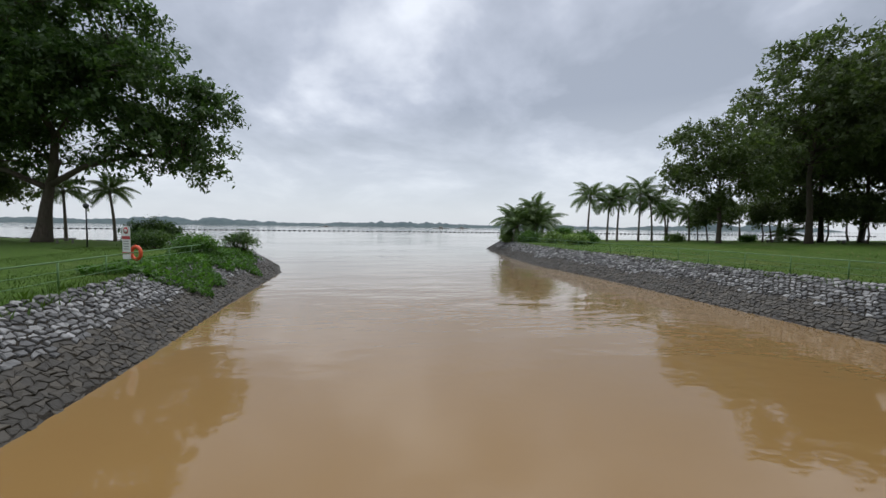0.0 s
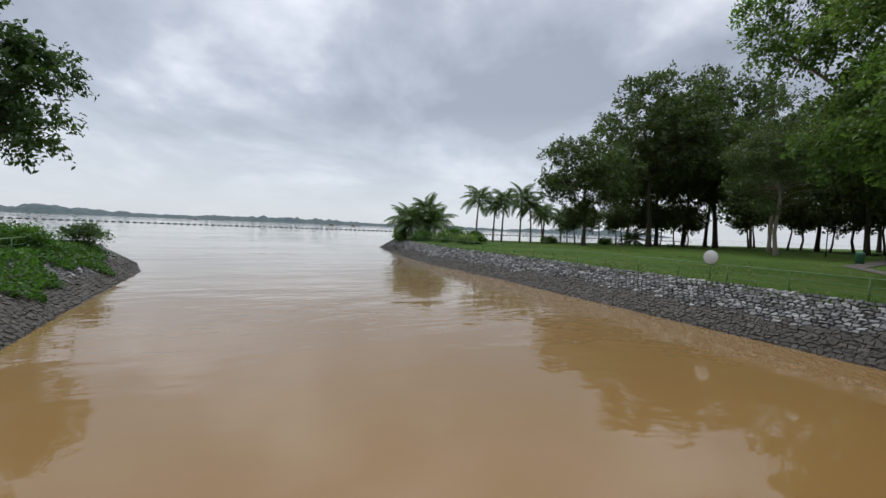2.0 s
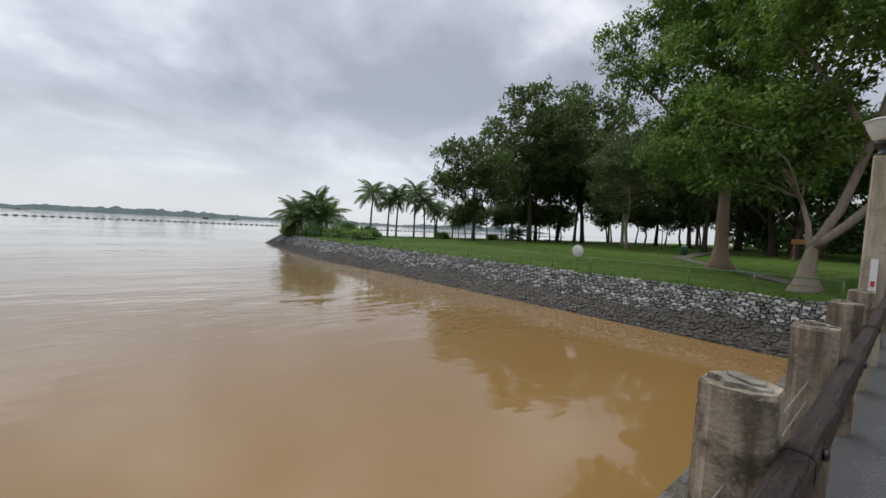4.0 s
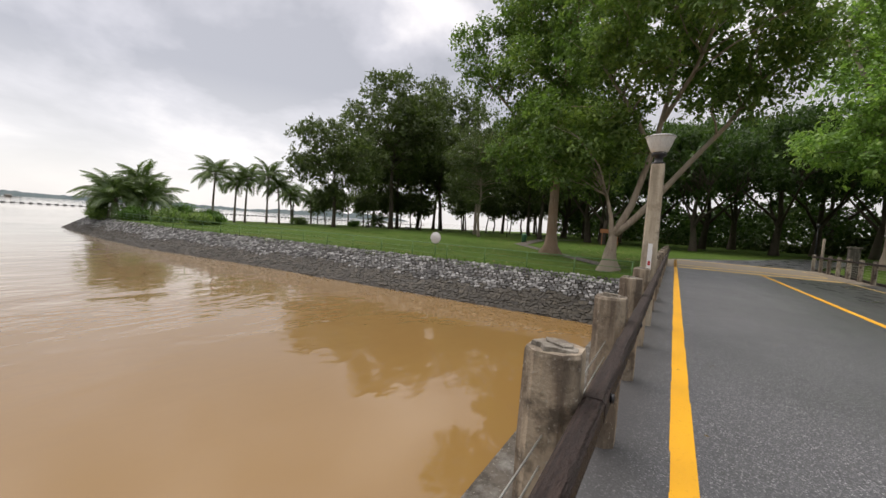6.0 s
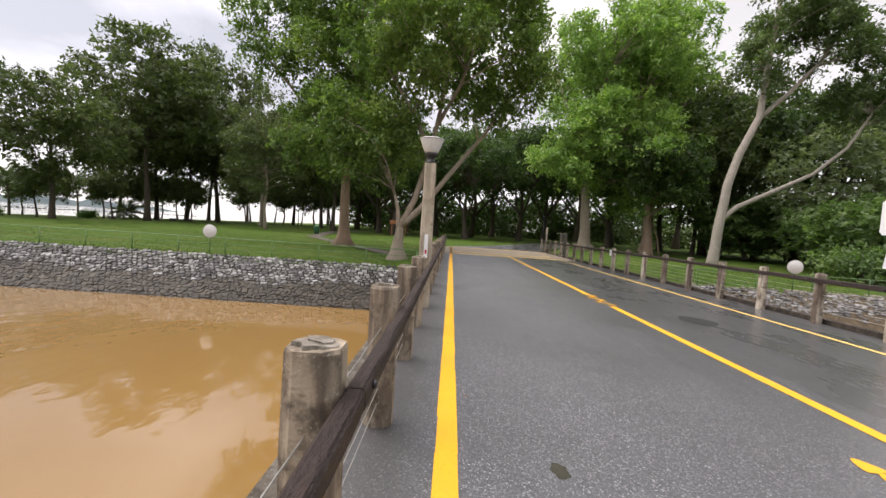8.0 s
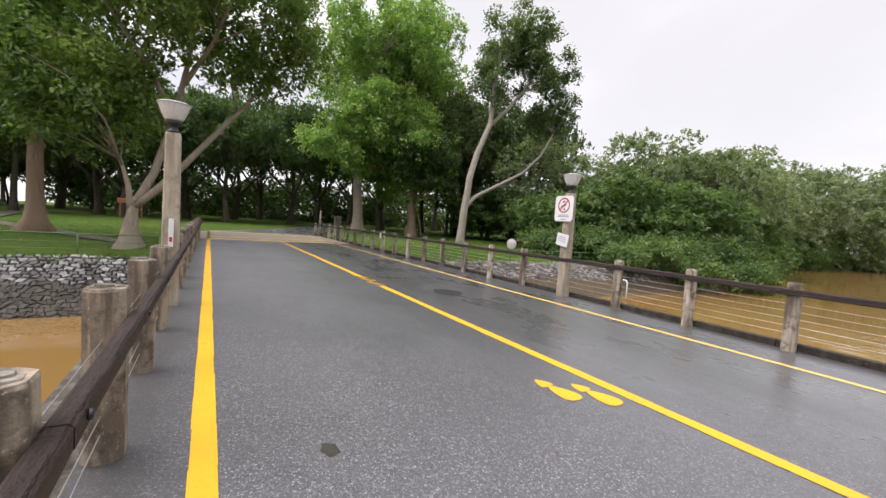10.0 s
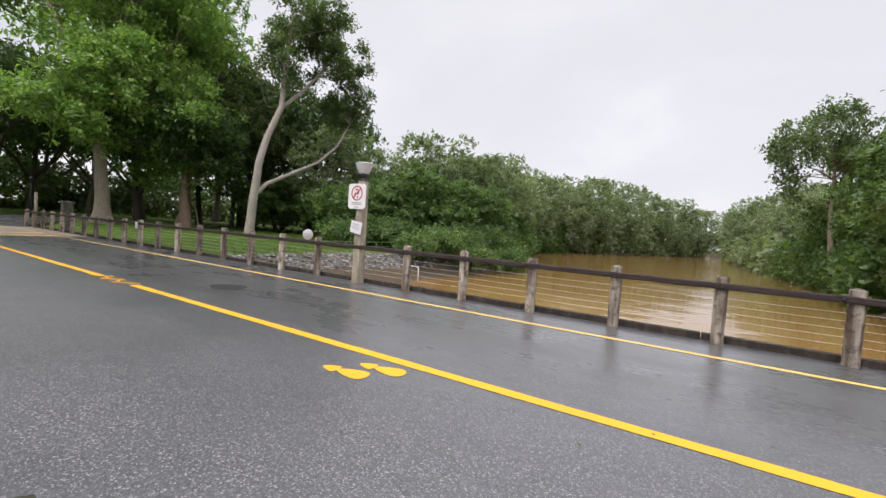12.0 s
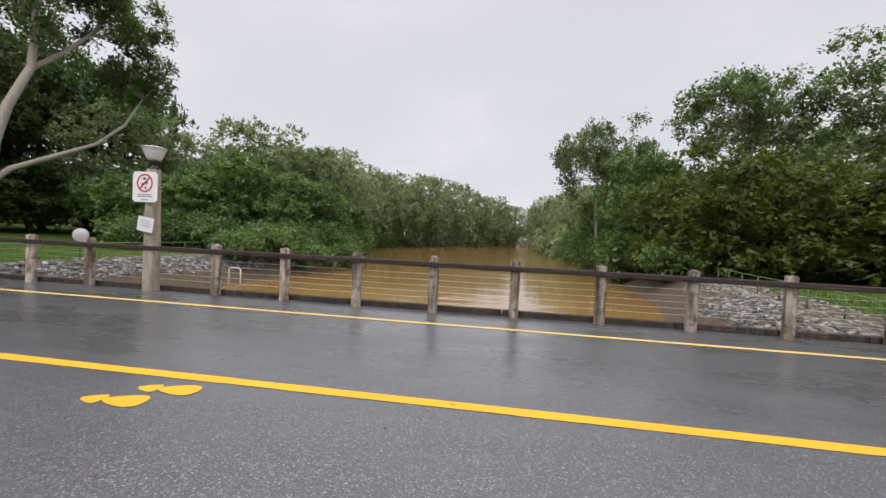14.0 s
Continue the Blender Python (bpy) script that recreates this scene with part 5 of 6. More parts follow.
# far woods that close the park and the river
rng = np.random.default_rng(77)
wl_, fine_, park_ = [], [], []
for (ax, ay), (bx, by), hh, n in (((100, -62), (40, -78), 7, 4500), ((140, 34), (140, -60), 13, 16000), ((140, -60), (70, -150), 16, 9000), ((70, -150), (20, -250), 17, 8000), ((20, -262), (-70, -290), 18, 7000),
                                  ((-45, -240), (-45, -110), 15, 6000), ((-45, -110), (-70, -20), 14, 7000), ((100, -60), (130, 20), 6, 6000),
                                  ((20.0, -52), (22.4, -60), 5.0, 1200), ((22.4, -60), (29.4, -82), 5.5, 2600), ((29.4, -82), (29.4, -112), 6, 2600), ((29.4, -112), (8.6, -166), 7, 3000), ((8.6, -166), (-7.2, -236), 8, 3000), ((-11.2, -36), (-13.4, -52), 3.4, 1500), ((-13.4, -52), (-12.5, -76), 4.5, 2000), ((-12.5, -76), (-12.5, -160), 5.5, 4000), ((-12.5, -160), (-17, -216), 7, 2500)):
    near_band = hh < 6.5 and max(ay, by) < 0 and min(ay, by) > -115
    n = n * 4 if near_band else n
    t = rng.uniform(0, 1, n)
    L = math.hypot(bx - ax, by - ay)
    rag = 0.70 + 0.22 * np.sin(t * L / 9.0 + ax) + 0.14 * np.sin(t * L / 3.7 + by)
    z = (hh + 2.0) * rag * rng.uniform(0, 1, n) ** 0.75 - 2.0
    off = rng.normal(0, 1, n) * (3.0 if hh > 10 else 1.0) * np.sqrt(np.clip(1.1 - np.abs(z) / hh, 0.1, 1))
    (fine_ if near_band else wl_ if by < -115 or -20 < bx < 30 else park_).append(np.column_stack([ax + (bx - ax) * t + off * (by - ay) / L, ay + (by - ay) * t - off * (bx - ax) / L, z]))
# these woods use the leaf colour with haze mixed in
tagged(new("far_woods", quads_mesh("far_woods", leaf_quads(np.concatenate(wl_), 1.3, rng), LEAF_MANG_HAZE)), "unbroken woods closing the river, leaf colour paled for haze", "woods", kind="stuff")
tagged(new("river_scrub", quads_mesh("river_scrub", leaf_quads(np.concatenate(fine_), 0.5, rng), LEAF_BUSH)), "green scrub along the water's edge upstream", "scrub", kind="stuff")
tagged(new("park_woods", quads_mesh("park_woods", leaf_quads(np.concatenate(park_), 0.9, rng), LEAF_LAWN)), "dark unbroken woods closing the park", "woods", kind="stuff")


# ---------------------------------------------------------------- palms
def frond_mesh(seed, L=3.2):
    """An arching rachis with two rows of drooping leaflets."""
    rng = np.random.default_rng(seed)
    v, f = [], []
    pts = [Vector((L * t * (1 - 0.10 * t), 0, 0.75 * math.sin(t * 2.0) - 1.55 * t * t)) for t in np.linspace(0, 1, 9)]
    tube_data(pts, [0.035 * (1 - 0.85 * i / 8) for i in range(9)], 5, v, f)
    for i in range(34):
        t = 0.12 + 0.88 * i / 33
        k = min(7, int(t * 8))
        p = pts[k].lerp(pts[k + 1], t * 8 - k)
        d = (pts[k + 1] - pts[k]).normalized()
        ll = 0.95 * math.sin(math.pi * (0.12 + 0.80 * t)) * rng.uniform(0.85, 1.15)
        for s in (-1, 1):
            out = (Vector((0, s, 0)) * 0.85 + d * 0.55 + Vector((0, 0, -0.35 + rng.uniform(-0.15, 0.15)))).normalized()
            tip = p + out * ll + Vector((0, 0, -0.30 * ll))
            midp = p + out * ll * 0.5
            w = d * 0.055
            b = len(v)
            v += [p - w * 0.4, midp - w, tip, midp + w]
            f.append((b, b + 1, b + 2, b + 3))
    return link_mesh("frond", v, f, LEAF_PALM)


FRONDS = [frond_mesh(s) for s in (1, 2, 3)]


def palm(x, y, h, seed, s=1.0, lean=0.35, count=18, label="coconut palm with arching fronds on the shore lawn"):
    rng = random.Random(seed)
    g = thing("coconut_palm", label, "palm tree", "shore palms", m=pose(x, y, height(x, y) - 0.05))
    a = rng.uniform(0, 6.28)
    lx, ly = lean * math.cos(a), lean * math.sin(a)
    pts = [(lx * t * t, ly * t * t, -0.2 + (h + 0.2) * t) for t in np.linspace(0, 1, 9)]
    part("trunk", tube_mesh("trunk", pts, [0.20 - 0.095 * t ** 0.5 for t in np.linspace(0, 1, 9)], BARK_PALM, 9), g)
    part("heart", lathe("heart", [(0.09, -0.3), (0.20, 0.0), (0.16, 0.25), (0.04, 0.5)], BARK_PALM, 10), g, "fibrous palm heart", m=pose(lx, ly, h))
    for i in range(count):
        t = i / count
        up = 74 - 112 * t + rng.uniform(-9, 9)
        part("frond", FRONDS[i % 3], g, m=pose(lx, ly, h + 0.15) @ pose(0, 0, 0, 0, 0, i * 137.5 + rng.uniform(-12, 12)) @ pose(0, 0, 0, 0, -up) @ Matrix.Scale(s * rng.uniform(0.85, 1.1), 4))
    return g


for k, (x, y, h, s) in enumerate(((31.0, 54.3, 6.3, 1.1), (34.5, 54.9, 5.6, 0.9), (36.4, 55.3, 6.2, 1.0), (40.5, 56.0, 7.1, 1.15), (43.2, 56.5, 5.9, 1.0), (47.0, 58.2, 4.8, 0.9), (48.6, 60.0, 5.0, 0.9), (52.5, 59.5, 4.8, 0.9),
                                  (64.5, 61.5, 5.2, 0.9), (-26.3, 46.8, 5.0, 0.85), (-31.3, 47.6, 5.0, 0.9))):
    palm(x, y, h, 200 + k, s)
for k, (x, y, h) in enumerate(((21.2, 56.0, 2.6), (23.4, 54.5, 4.0), (19.6, 54.5, 2.0), (22.0, 53.2, 2.2), (25.0, 56.8, 2.6), (20.8, 58.2, 2.8), (71, 58, 0.8))):
    palm(x, y, h, 300 + k, 1.12, 0.7, 16, "low clump palm with long fronds above the shore bushes")


# ---------------------------------------------------------------- bushes, creepers
def bush(name, label, seed, x, y, rx, ry, rz, n, leaf, mat, category="bush"):
    rng = np.random.default_rng(seed)
    g = thing(name, label, category, m=pose(x, y, height(x, y)))
    cl = []
    for i in range(14):
        a, q = rng.uniform(0, 6.28), rng.uniform(0, 0.75) ** 0.6
        cl.append((rx * q * math.cos(a), ry * q * math.sin(a), rz * (0.45 + 0.35 * (1 - q)) * rng.uniform(0.7, 1.1), 0.42 * min(rx, ry, rz * 1.4) * rng.uniform(0.7, 1.2)))
    v, f = [], []
    for c in cl:
        tube_data(bow((0, 0, -0.1), c[:3], rng, 0.1, 4), [0.03, 0.025, 0.018, 0.008], 5, v, f)
    part("stem", link_mesh("stem", v, f, BARK_DARK, True), g)
    q = foliage(cl, n, leaf, rng, 0.85, 9, leaf * 1.9)
    q[:, :, 2] = np.maximum(q[:, :, 2], 0.03)
    part("leaves", quads_mesh("leaves", q, mat), g)
    return g


bush("bush", "rounded green bush on the lawn edge", 1, -19.5, 40.5, 2.0, 1.8, 2.0, 3500, 0.24, LEAF_DARK)
bush("bush", "dark leafy bush at the bank point", 2, -8.9, 30.0, 1.1, 1.1, 1.25, 2600, 0.15, LEAF_DARK)
bush("bush", "leafy bush grown through the fence", 3, -9.9, 25.2, 1.3, 1.3, 0.95, 3400, 0.15, LEAF_VINE)
bush("bush", "low dark bush on the west lawn", 5, -15.5, 33.0, 2.6, 1.6, 1.0, 3000, 0.22, LEAF_DARK)
for k, (x, y, rx, rz) in enumerate(((20.6, 50.5, 1.6, 1.0), (22.8, 48.5, 1.8, 0.95), (25.5, 50.5, 1.4, 1.8), (23.8, 44.5, 1.7, 0.8), (29.5, 52.0, 1.5, 1.2), (19.2, 55.2, 1.2, 1.2), (26.6, 46.0, 1.2, 0.7), (46, 55, 1.2, 0.8), (57, 53, 1.0, 0.7))):
    bush("bush", "low green shore bush behind the fence", 20 + k, x, y, rx, rx, rz, 2600, 0.22, LEAF_MID if k % 2 else LEAF_VINE)
for k, (x, y, rx, rz) in enumerate(((20.5, -26.5, 2.6, 2.4), (17.8, -31.5, 2.6, 2.2), (23.5, -24.0, 2.2, 2.0), (18.2, -36.5, 2.8, 2.6), (19.5, -43.0, 3.2, 3.0), (-13.0, -34.5, 2.0, 1.8),
                                    (-15.0, -42.0, 2.4, 2.0), (22.5, -52.0, 3.4, 3.0), (26.8, -66.0, 3.6, 3.0), (-15.2, -53.0, 2.4, 2.2), (31.5, -78.0, 4.0, 3.2), (31.0, -92.0, 4.0, 3.4), (-11.4, -29.0, 2.0, 2.3), (-12.4, -33.0, 2.4, 2.8), (-13.6, -38.0, 2.6, 3.0), (16.6, -27.6, 2.4, 2.2), (17.0, -24.4, 1.7, 1.4), (15.6, -31.0, 2.2, 2.0), (15.0, -35.5, 2.4, 2.4), (15.6, -40.0, 2.6, 2.8))):
    bush("scrub_bush", "dense leafy scrub hanging over the river edge", 60 + k, x, y, rx, rx, rz, 3000, 0.26 if y > -45 else 0.36, LEAF_OLIVE if x < 0 and k % 2 else LEAF_BUSH)
# creeper that spills over the stones of the west bank point
rng = np.random.default_rng(9)
cp = []
for i in range(9000):
    y = rng.uniform(16.5, 31.0)
    lim = 1.15 + 0.55 * math.sin(y * 0.9) + 0.35 * math.sin(y * 2.3 + 1)
    x0_ = float(np.interp(y, [11, 18, 30.5], [-5.5, -5.95, -6.45]))
    cp.append((x0_ - rng.uniform(max(0.25, lim), 4.6), y))
cp = np.array(cp)
cz = land_height(cp[:, 0], cp[:, 1]) + rng.uniform(0.04, 0.30, len(cp))
creeper = new("creeper", quads_mesh("creeper", leaf_quads(np.column_stack([cp, cz]), 0.17, rng, 0.8), LEAF_VINE))
tagged(creeper, "green creeper spilling from the fence over the stones", "creeper", kind="stuff")

# ---------------------------------------------------------------- grass blades near the banks
rng = np.random.default_rng(17)


def blades(n, xs, ys, hmin, hmax, dmin, dmax, poly):
    x, y = rng.uniform(*xs, n), rng.uniform(*ys, n)
    d = inside_depth(x, y, poly)
    ok = (d > dmin) & (d < dmax) & (np.abs(y + 3.4) > 4.4)
    x, y = x[ok], y[ok]
    z = land_height(x, y) - 0.01
    m = len(x)
    a, hh = rng.uniform(0, 6.28, m), rng.uniform(hmin, hmax, m)
    w = hh * 0.10 + 0.006
    c, s = np.cos(a), np.sin(a)
    lean = rng.normal(0, 0.35, (m, 2)) * hh[:, None]
    p = np.column_stack([x, y, z])
    q = np.zeros((m, 4, 3))
    q[:, 0] = p + np.column_stack([c * w, s * w, 0 * w])
    q[:, 1] = p - np.column_stack([c * w, s * w, 0 * w])
    q[:, 2] = p + np.column_stack([lean[:, 0] * 0.5 - c * w * 0.6, lean[:, 1] * 0.5 - s * w * 0.6, hh * 0.6])
    q[:, 3] = p + np.column_stack([lean[:, 0], lean[:, 1], hh])
    return q


GRASSMAT = m_leaf("grass_blade", (0.032, 0.060, 0.008), (0.062, 0.110, 0.014), (0.11, 0.160, 0.026), 0.6, 0.3)
grass = np.concatenate([blades(42000, (-22, -5), (1, 34), 0.03, 0.09, 2.3, 12, WEST), blades(9000, (-14, -5), (1, 34), 0.08, 0.26, 2.1, 3.0, WEST),
                        blades(50000, (15, 45), (1.4, 45), 0.03, 0.08, 2.4, 24, EAST), blades(14000, (15, 25), (1.4, 62), 0.06, 0.20, 2.2, 2.9, EAST),
                        blades(14000, (15, 40), (-30, -8), 0.04, 0.12, 3.4, 14, EAST), blades(12000, (-30, -7), (-26, -8), 0.05, 0.18, 4.6, 14, WEST)])
tagged(new("grass", quads_mesh("grass", grass, GRASSMAT)), "short mown grass with longer tufts along the banks", "grass", kind="stuff")
# fallen leaves under the trees and on the road edge
fl = np.column_stack([rng.uniform(17, 50, 900), rng.uniform(1.5, 30, 900), np.zeros(900)])
fl[:, 2] = land_height(fl[:, 0], fl[:, 1]) + 0.05
rl = np.column_stack([rng.uniform(-6, 24, 160), rng.uniform(-7.2, 0.4, 160), np.full(160, 0.012)])
rq = leaf_quads(rl, 0.035, rng, 6.0)
rq[:, :, 2] = 0.006 + np.abs(rq[:, :, 2] - 0.012) * 0.3
tagged(new("leaf_litter", quads_mesh("leaf_litter", np.concatenate([leaf_quads(fl, 0.10, rng, 5.0), rq]), m_leaf("dry_leaf", (0.10, 0.065, 0.030), (0.20, 0.14, 0.06), (0.36, 0.30, 0.20), 0.7, 0.1))),
       "scattered dry fallen leaves", "leaf litter", kind="stuff")

# ---------------------------------------------------------------- far fixtures of the park
def lawn_lamp(x, y, h, label="slim dark park lamp on the lawn"):
    g = thing("park_lamp", label, "street lamp", "lawn lamps", m=pose(x, y, height(x, y)))
    part("pole", tube_mesh("pole", [(0, 0, -0.1), (0, 0, h)], [0.06, 0.045], BLACK, 8), g)
    part("head", lathe("head", [(0.06, h), (0.17, h + 0.10), (0.20, h + 0.28), (0.10, h + 0.36), (0.02, h + 0.40)], BLACK, 12), g)


lawn_lamp(-21.2, 34.5, 2.9)
lawn_lamp(63.5, 49.5, 3.0)
lawn_lamp(58.0, 22.5, 3.4)
lawn_lamp(46.0, 56.5, 3.0)
lawn_lamp(55.0, -12.5, 3.6)


def bench(x, y, turn):
    g = thing("park_bench", "grey concrete park bench facing the sea", "bench", "park benches", m=pose(x, y, height(x, y), 0, 0, turn))
    part("seat", box_mesh("seat", (1.5, 0.42, 0.09), WOOD_BENCH, (0, 0, 0.43), 0.015), g)
    for sx in (-0.5, 0.5):
        part("leg", box_mesh("leg", (0.14, 0.36, 0.46), WOOD_BENCH, (sx, 0, 0.16), 0.01), g)


for b in ((60, 52, 10), (72, 51, 0), (78, 52, 20), (-27.0, 41.0, 30), (-33.5, 42.0, 10)):
    bench(*b)
bin_ = thing("litter_bin", "dark green plastic litter bin under the trees", "litter bin", m=pose(45.5, 15.5, height(45.5, 15.5)))
part("body", lathe("body", [(0.27, 0), (0.31, 0.75), (0.31, 0.85)], GREENBIN, 16), bin_)
part("lid", lathe("lid", [(0.33, 0.85), (0.33, 0.90), (0.20, 1.02), (0.05, 1.06)], GREENBIN, 16), bin_)
orange = thing("notice_board", "rusty orange board on two legs among the trees", "sign", m=pose(56, 7.5, height(56, 7.5), 0, 0, 80))
part("panel", box_mesh("panel", (2.6, 0.06, 0.55), RUST, (0, 0, 1.9), 0.01), orange)
for sx in (-1.0, 1.0):
    part("leg", box_mesh("leg", (0.09, 0.09, 1.9), RUST, (sx, 0, 0.85)), orange)
sp = thing("sign_post", "tall thin pale marker post beside the road end", "post", m=pose(33.5, -7.9, height(33.5, -7.9)))
part("pole", tube_mesh("pole", [(0, 0, -0.1), (0, 0, 2.1)], 0.07, POLEMAT, 8), sp)
pl = thing("gate_pillar", "squat stone gate pillar at the road end", "pillar", m=pose(34.5, -9.6, height(34.5, -9.6)))
part("pillar_block", box_mesh("pillar_block", (0.5, 0.5, 1.9), SLABMAT, (0, 0, 0.9), 0.03), pl)
part("capstone", box_mesh("capstone", (0.6, 0.6, 0.10), SLABMAT, (0, 0, 1.9), 0.02), pl)
# lawn paths
for pts_, lab in (([(24, 3.0), (40, 14), (58, 17), (75, 15)], "narrow dark grey footpath across the lawn"),):
    bm = bmesh.new()
    P_ = []
    for (ax, ay), (bx, by) in zip(pts_, pts_[1:]):
        P_ += [(ax + (bx - ax) * i / 8, ay + (by - ay) * i / 8) for i in range(8)]
    L_ = [bm.verts.new((x, y - 0.7, height(x, y - 0.7) + 0.05)) for x, y in P_]
    R_ = [bm.verts.new((x, y + 0.7, height(x, y + 0.7) + 0.05)) for x, y in P_]
    for i in range(len(P_) - 1):
        bm.faces.new((L_[i], L_[i + 1], R_[i + 1], R_[i]))
    tagged(new("pavement", bm_mesh("pavement", bm, KERBMAT)), lab, "path", kind="structure")

# small white landing rail upstream
hoop = thing("landing_rail", "small white tube hoop at the upstream landing", "railing", m=pose(14.3, -20.5, -1.55))
part("hoop", tube_mesh("hoop", [(-0.35, 0, -0.3), (-0.35, 0, 0.55), (-0.25, 0, 0.65), (0.25, 0, 0.65), (0.35, 0, 0.55), (0.35, 0, -0.3)], 0.035, WHITE, 8), hoop)

# ---------------------------------------------------------------- floating barrier and fish farm out at sea
FLOAT = lathe("float", [(0.10, -0.8), (0.34, -0.75), (0.36, 0), (0.34, 0.75), (0.10, 0.8)], FLOATMAT, 10)
barrier = thing("floating_barrier", "line of dark barrel floats across the strait", "float line")
for i in range(190):
    x = -190 + 3.0 * i
    part("float", FLOAT, barrier, m=pose(x, 262 - 0.00012 * x * x, WATER_Z + 0.16, 0, 90, 0))
part("cable", tube_mesh("cable", [(-190 + 30 * i, 262 - 0.00012 * (-190 + 30 * i) ** 2, WATER_Z + 0.1) for i in range(20)], 0.06, FLOATMAT, 4), barrier)
for x, y, w in ((150, 900, 36), (205, 930, 30), (-150, 1300, 40)):
    farm = thing("fish_farm", "low timber fish farm raft with a hut on the water", "raft", m=pose(x, y, WATER_Z))
    part("raft", box_mesh("raft", (w, 12, 0.9), WOOD_BENCH, (0, 0, 0.3)), farm)
    bm = bmesh.new()
    bm_box(bm, (0, 0, 1.9), (w * 0.22, 6, 2.4))
    vs = [bm.verts.new(p) for p in ((-w * 0.13, -3.6, 3.1), (w * 0.13, -3.6, 3.1), (w * 0.13, 0, 4.6), (-w * 0.13, 0, 4.6), (-w * 0.13, 3.6, 3.1), (w * 0.13, 3.6, 3.1))]
    for q in ((0, 1, 2, 3), (3, 2, 5, 4), (0, 3, 4), (1, 5, 2)):
        bm.faces.new([vs[i] for i in q])
    part("hut", bm_mesh("hut", bm, WOOD_BENCH), farm)

# ---------------------------------------------------------------- stone revetments
def stone_faces(corners, inward, top, lift):
    """A laid stone from its outline on the slope: chamfered sides and a face that is a little proud and tilted."""
    c = sum(corners, Vector()) / len(corners)
    n = len(corners)
    v = [c + (p - c) * inward - top * 0.05 for p in corners]
    v += [c + (p - c) * inward * 0.97 + top * lift[k % len(lift)] * 0.6 for k, p in enumerate(corners)]
    v += [c + (p - c) * inward * 0.80 + top * lift[k % len(lift)] for k, p in enumerate(corners)]
    f = [(j + k, j + (k + 1) % n, j + n + (k + 1) % n, j + n + k) for j in (0, n) for k in range(n)]
    return v, f + [tuple(range(2 * n, 3 * n))]


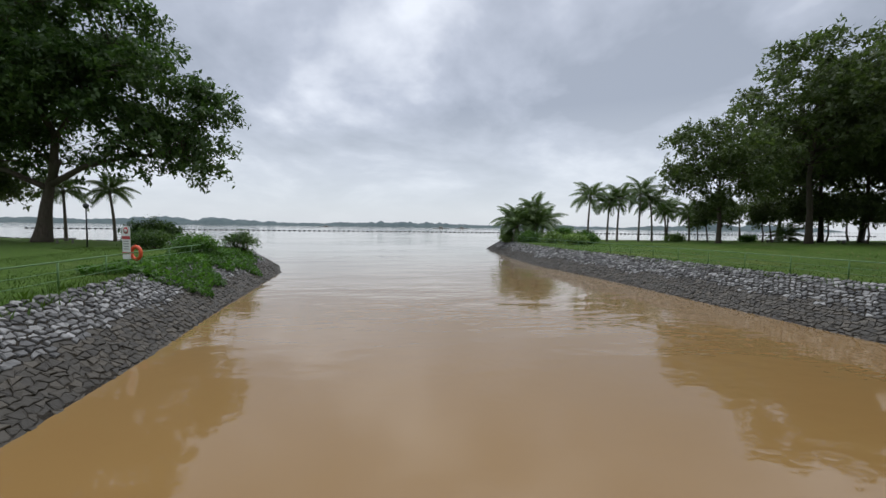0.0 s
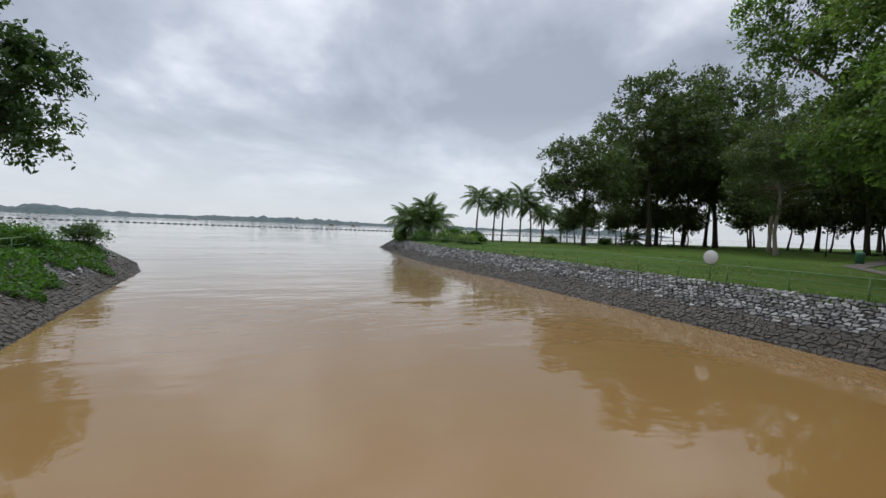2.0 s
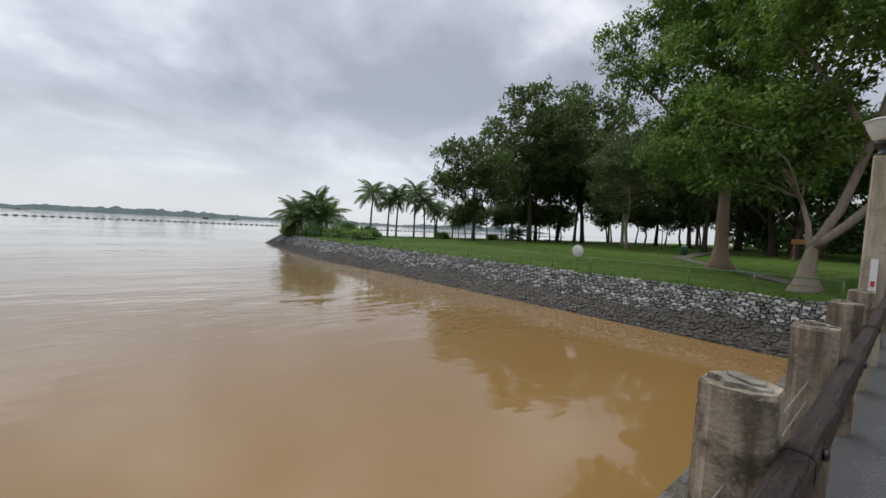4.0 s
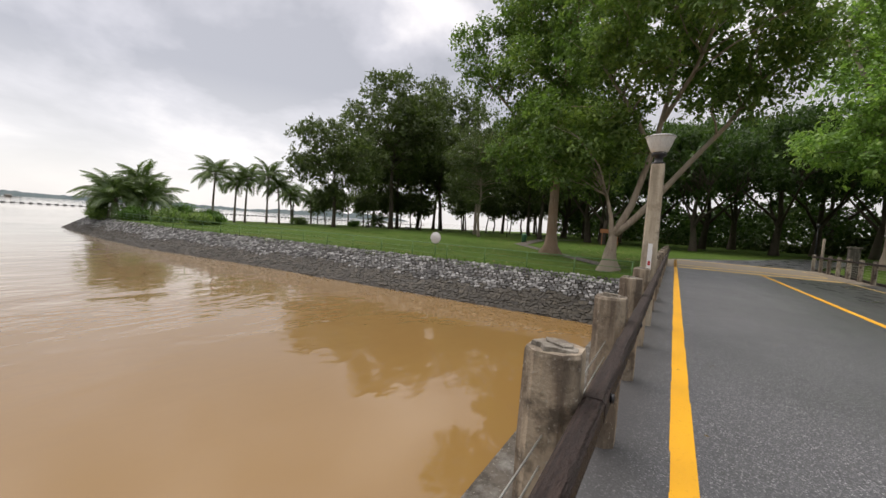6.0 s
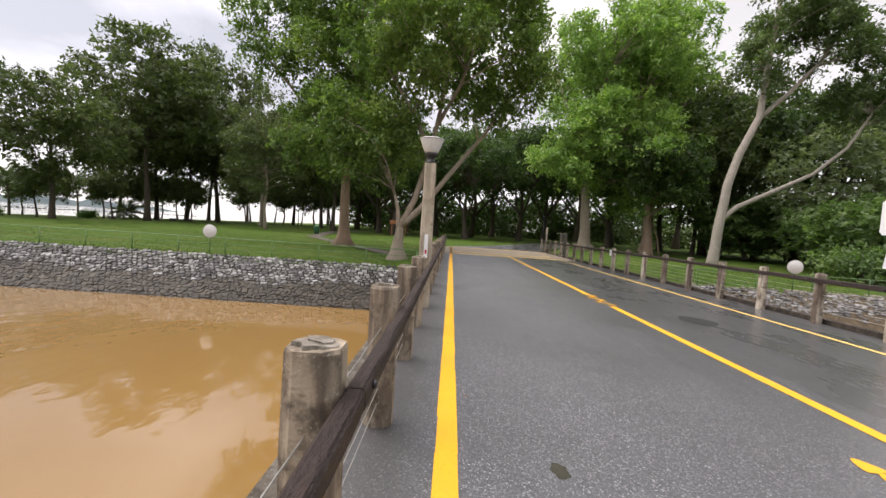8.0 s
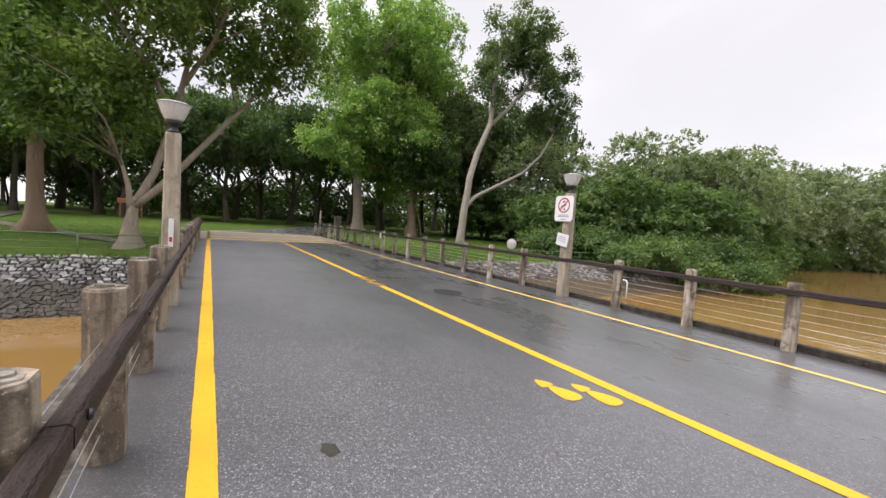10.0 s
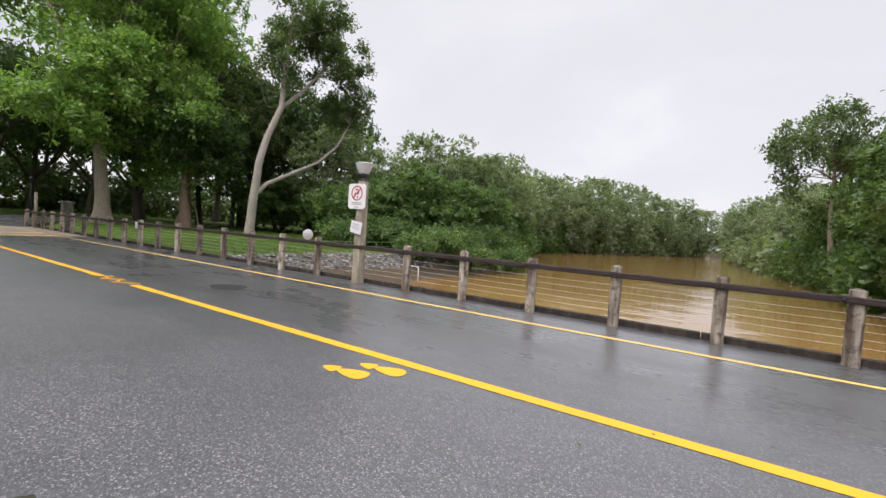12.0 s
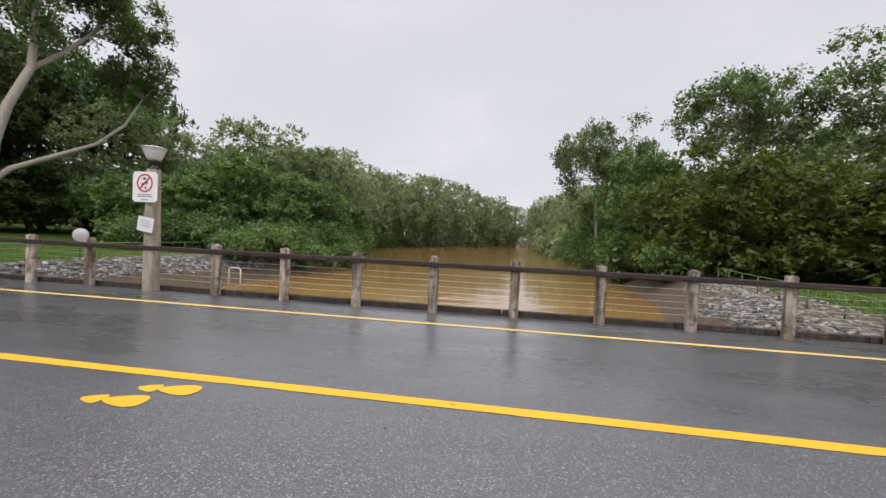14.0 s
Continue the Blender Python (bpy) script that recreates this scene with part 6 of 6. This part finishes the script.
def revetment(name, label, line, size, near, seed):
    """Pitched stones laid close in broken courses on the slope inland of a waterline; near(x, y) ranks those built one by one."""
    rng = random.Random(seed)
    wall = thing(name, label, "stone revetment", kind="structure")
    pts = [Vector((x, y)) for x, y in line]
    normals = []
    for a, b in zip(pts, pts[1:]):
        t = (b - a).normalized()
        n = Vector((t.y, -t.x))
        m = a.lerp(b, 0.5) + n
        if max(inside_depth(np.array([m.x]), np.array([m.y]), EAST)[0], inside_depth(np.array([m.x]), np.array([m.y]), WEST)[0]) < 0:
            n = -n
        normals.append(n)
    bend = [normals[0]] + [(p + q).normalized() for p, q in zip(normals, normals[1:])] + [normals[-1]]
    run = [0.0]
    for a, b in zip(pts, pts[1:]):
        run.append(run[-1] + (b - a).length)
    slope = math.hypot(BANK_RUN, BANK_TOP - WATER_Z)
    rise = (BANK_TOP - WATER_Z) / slope
    rows, cols = int((slope + 0.45) / (size * 0.74)), int(run[-1] / size)

    def on_slope(u, w):
        u = min(max(u, 0.0), run[-1])
        k = max(i for i in range(len(run) - 1) if run[i] <= u + 1e-9)
        t = (u - run[k]) / (run[k + 1] - run[k])
        n = bend[k].lerp(bend[k + 1], t)
        p = pts[k].lerp(pts[k + 1], t) + n * (w * BANK_RUN / slope)
        return Vector((p.x, p.y, WATER_Z + w * rise)), n

    corner = {}

    def at(r, k):
        if (r, k) not in corner:
            w = -0.30 + (r + rng.uniform(-0.36, 0.36)) * (slope + 0.34) / rows
            corner[r, k] = on_slope((k * 0.5 + rng.uniform(-0.30, 0.30)) * size, w)
        return corner[r, k]

    stones = []
    for r in range(rows):
        for c in range(cols):
            o = 2 * c + r % 2
            ring = [at(r, o), at(r, o + 1), at(r, o + 2), at(r + 1, o + 2), at(r + 1, o + 1), at(r + 1, o)]
            mid = sum((p for p, n in ring), Vector()) / 6
            stones.append((mid, ring[1][1], [p for p, n in ring], (mid.z - WATER_Z) / (BANK_TOP - WATER_Z)))
    stones.sort(key=lambda q: near(q[0].x, q[0].y))
    jo = {True: ([], []), False: ([], [])}
    made = 0
    for mid, n, ring, q in stones:
        mud = q + 0.20 * noise.noise(Vector((mid.x * 0.35, mid.y * 0.35, 3))) + 0.08 * noise.noise(Vector((mid.x * 2, mid.y * 2, 8))) + rng.uniform(-0.05, 0.05) < 0.48
        if mid.y < -8 and (mud or rng.random() < 0.25) or abs(mid.y) > 42 and rng.random() < 0.15:
            continue
        top = Vector((-n.x * rise, -n.y * rise, BANK_RUN / slope))
        base = rng.uniform(0.004, 0.034) if mud else rng.uniform(0.010, 0.060)
        v, f = stone_faces(ring, rng.uniform(0.88, 1.0) if mud else rng.uniform(0.66, 0.92), top, [base + rng.uniform(-0.016, 0.020) for _ in range(6)])
        if made < 300:
            me = link_mesh("stone", [p - mid for p in v], f, STONE_MUD if mud else STONE_DRY)
            part("stone", me, wall, m=Matrix.Translation(mid))
            made += 1
        else:
            V_, F_ = jo[mud]
            b = len(V_)
            V_ += v
            F_ += [tuple(b + j for j in ff) for ff in f]
    for mud, (V_, F_) in jo.items():
        if V_:
            ob = part("rubble", link_mesh("rubble", V_, F_, STONE_MUD_J if mud else STONE_DRY_J), wall)
            tagged(ob, "silt-darkened rubble stones" if mud else "pale granite rubble stones", kind="stuff")


revetment("revetment_west", "rough granite stones on the west bank, silted below", WEST[6:15], 0.23, lambda x, y: abs(y - 9), 1)
revetment("revetment_east", "rough granite stones on the east bank, silted below", EAST[6:16], 0.23, lambda x, y: abs(y - 7), 2)

# loose flat stones bedded in the mud above the upstream banks
rng = random.Random(5)
V_, F_ = [], []
for _ in range(1900):
    y = rng.uniform(-26.0, -8.8)
    d = rng.uniform(1.5, 5.2) if rng.random() < 0.7 else rng.uniform(1.5, 3.4)
    x = float(np.interp(-y, [8, 19, 25, 52], [-5.6, -7.8, -9.3, -13.0])) - d
    if rng.random() < 0.25:
        x, y = 15.4 + rng.uniform(1.4, 3.6), rng.uniform(-22.0, -8.8)
    c, r = Vector((x, y, height(x, y))), rng.uniform(0.05, 0.12)
    ring = [c + Vector((r * rng.uniform(0.75, 1.2) * math.cos(a), r * rng.uniform(0.6, 1.0) * math.sin(a), 0)) for a in np.linspace(0, 2 * math.pi, 7)[:6]]
    v, f = stone_faces(ring, 1.0, Vector((0, 0, 1)), [rng.uniform(0.02, 0.05) for _ in range(6)])
    b = len(V_)
    V_ += v
    F_ += [tuple(b + j for j in ff) for ff in f]
tagged(new("loose_stones", link_mesh("loose_stones", V_, F_, STONE_SANDY)), "loose pale stones bedded along the upstream bank tops", "stones", kind="stuff")
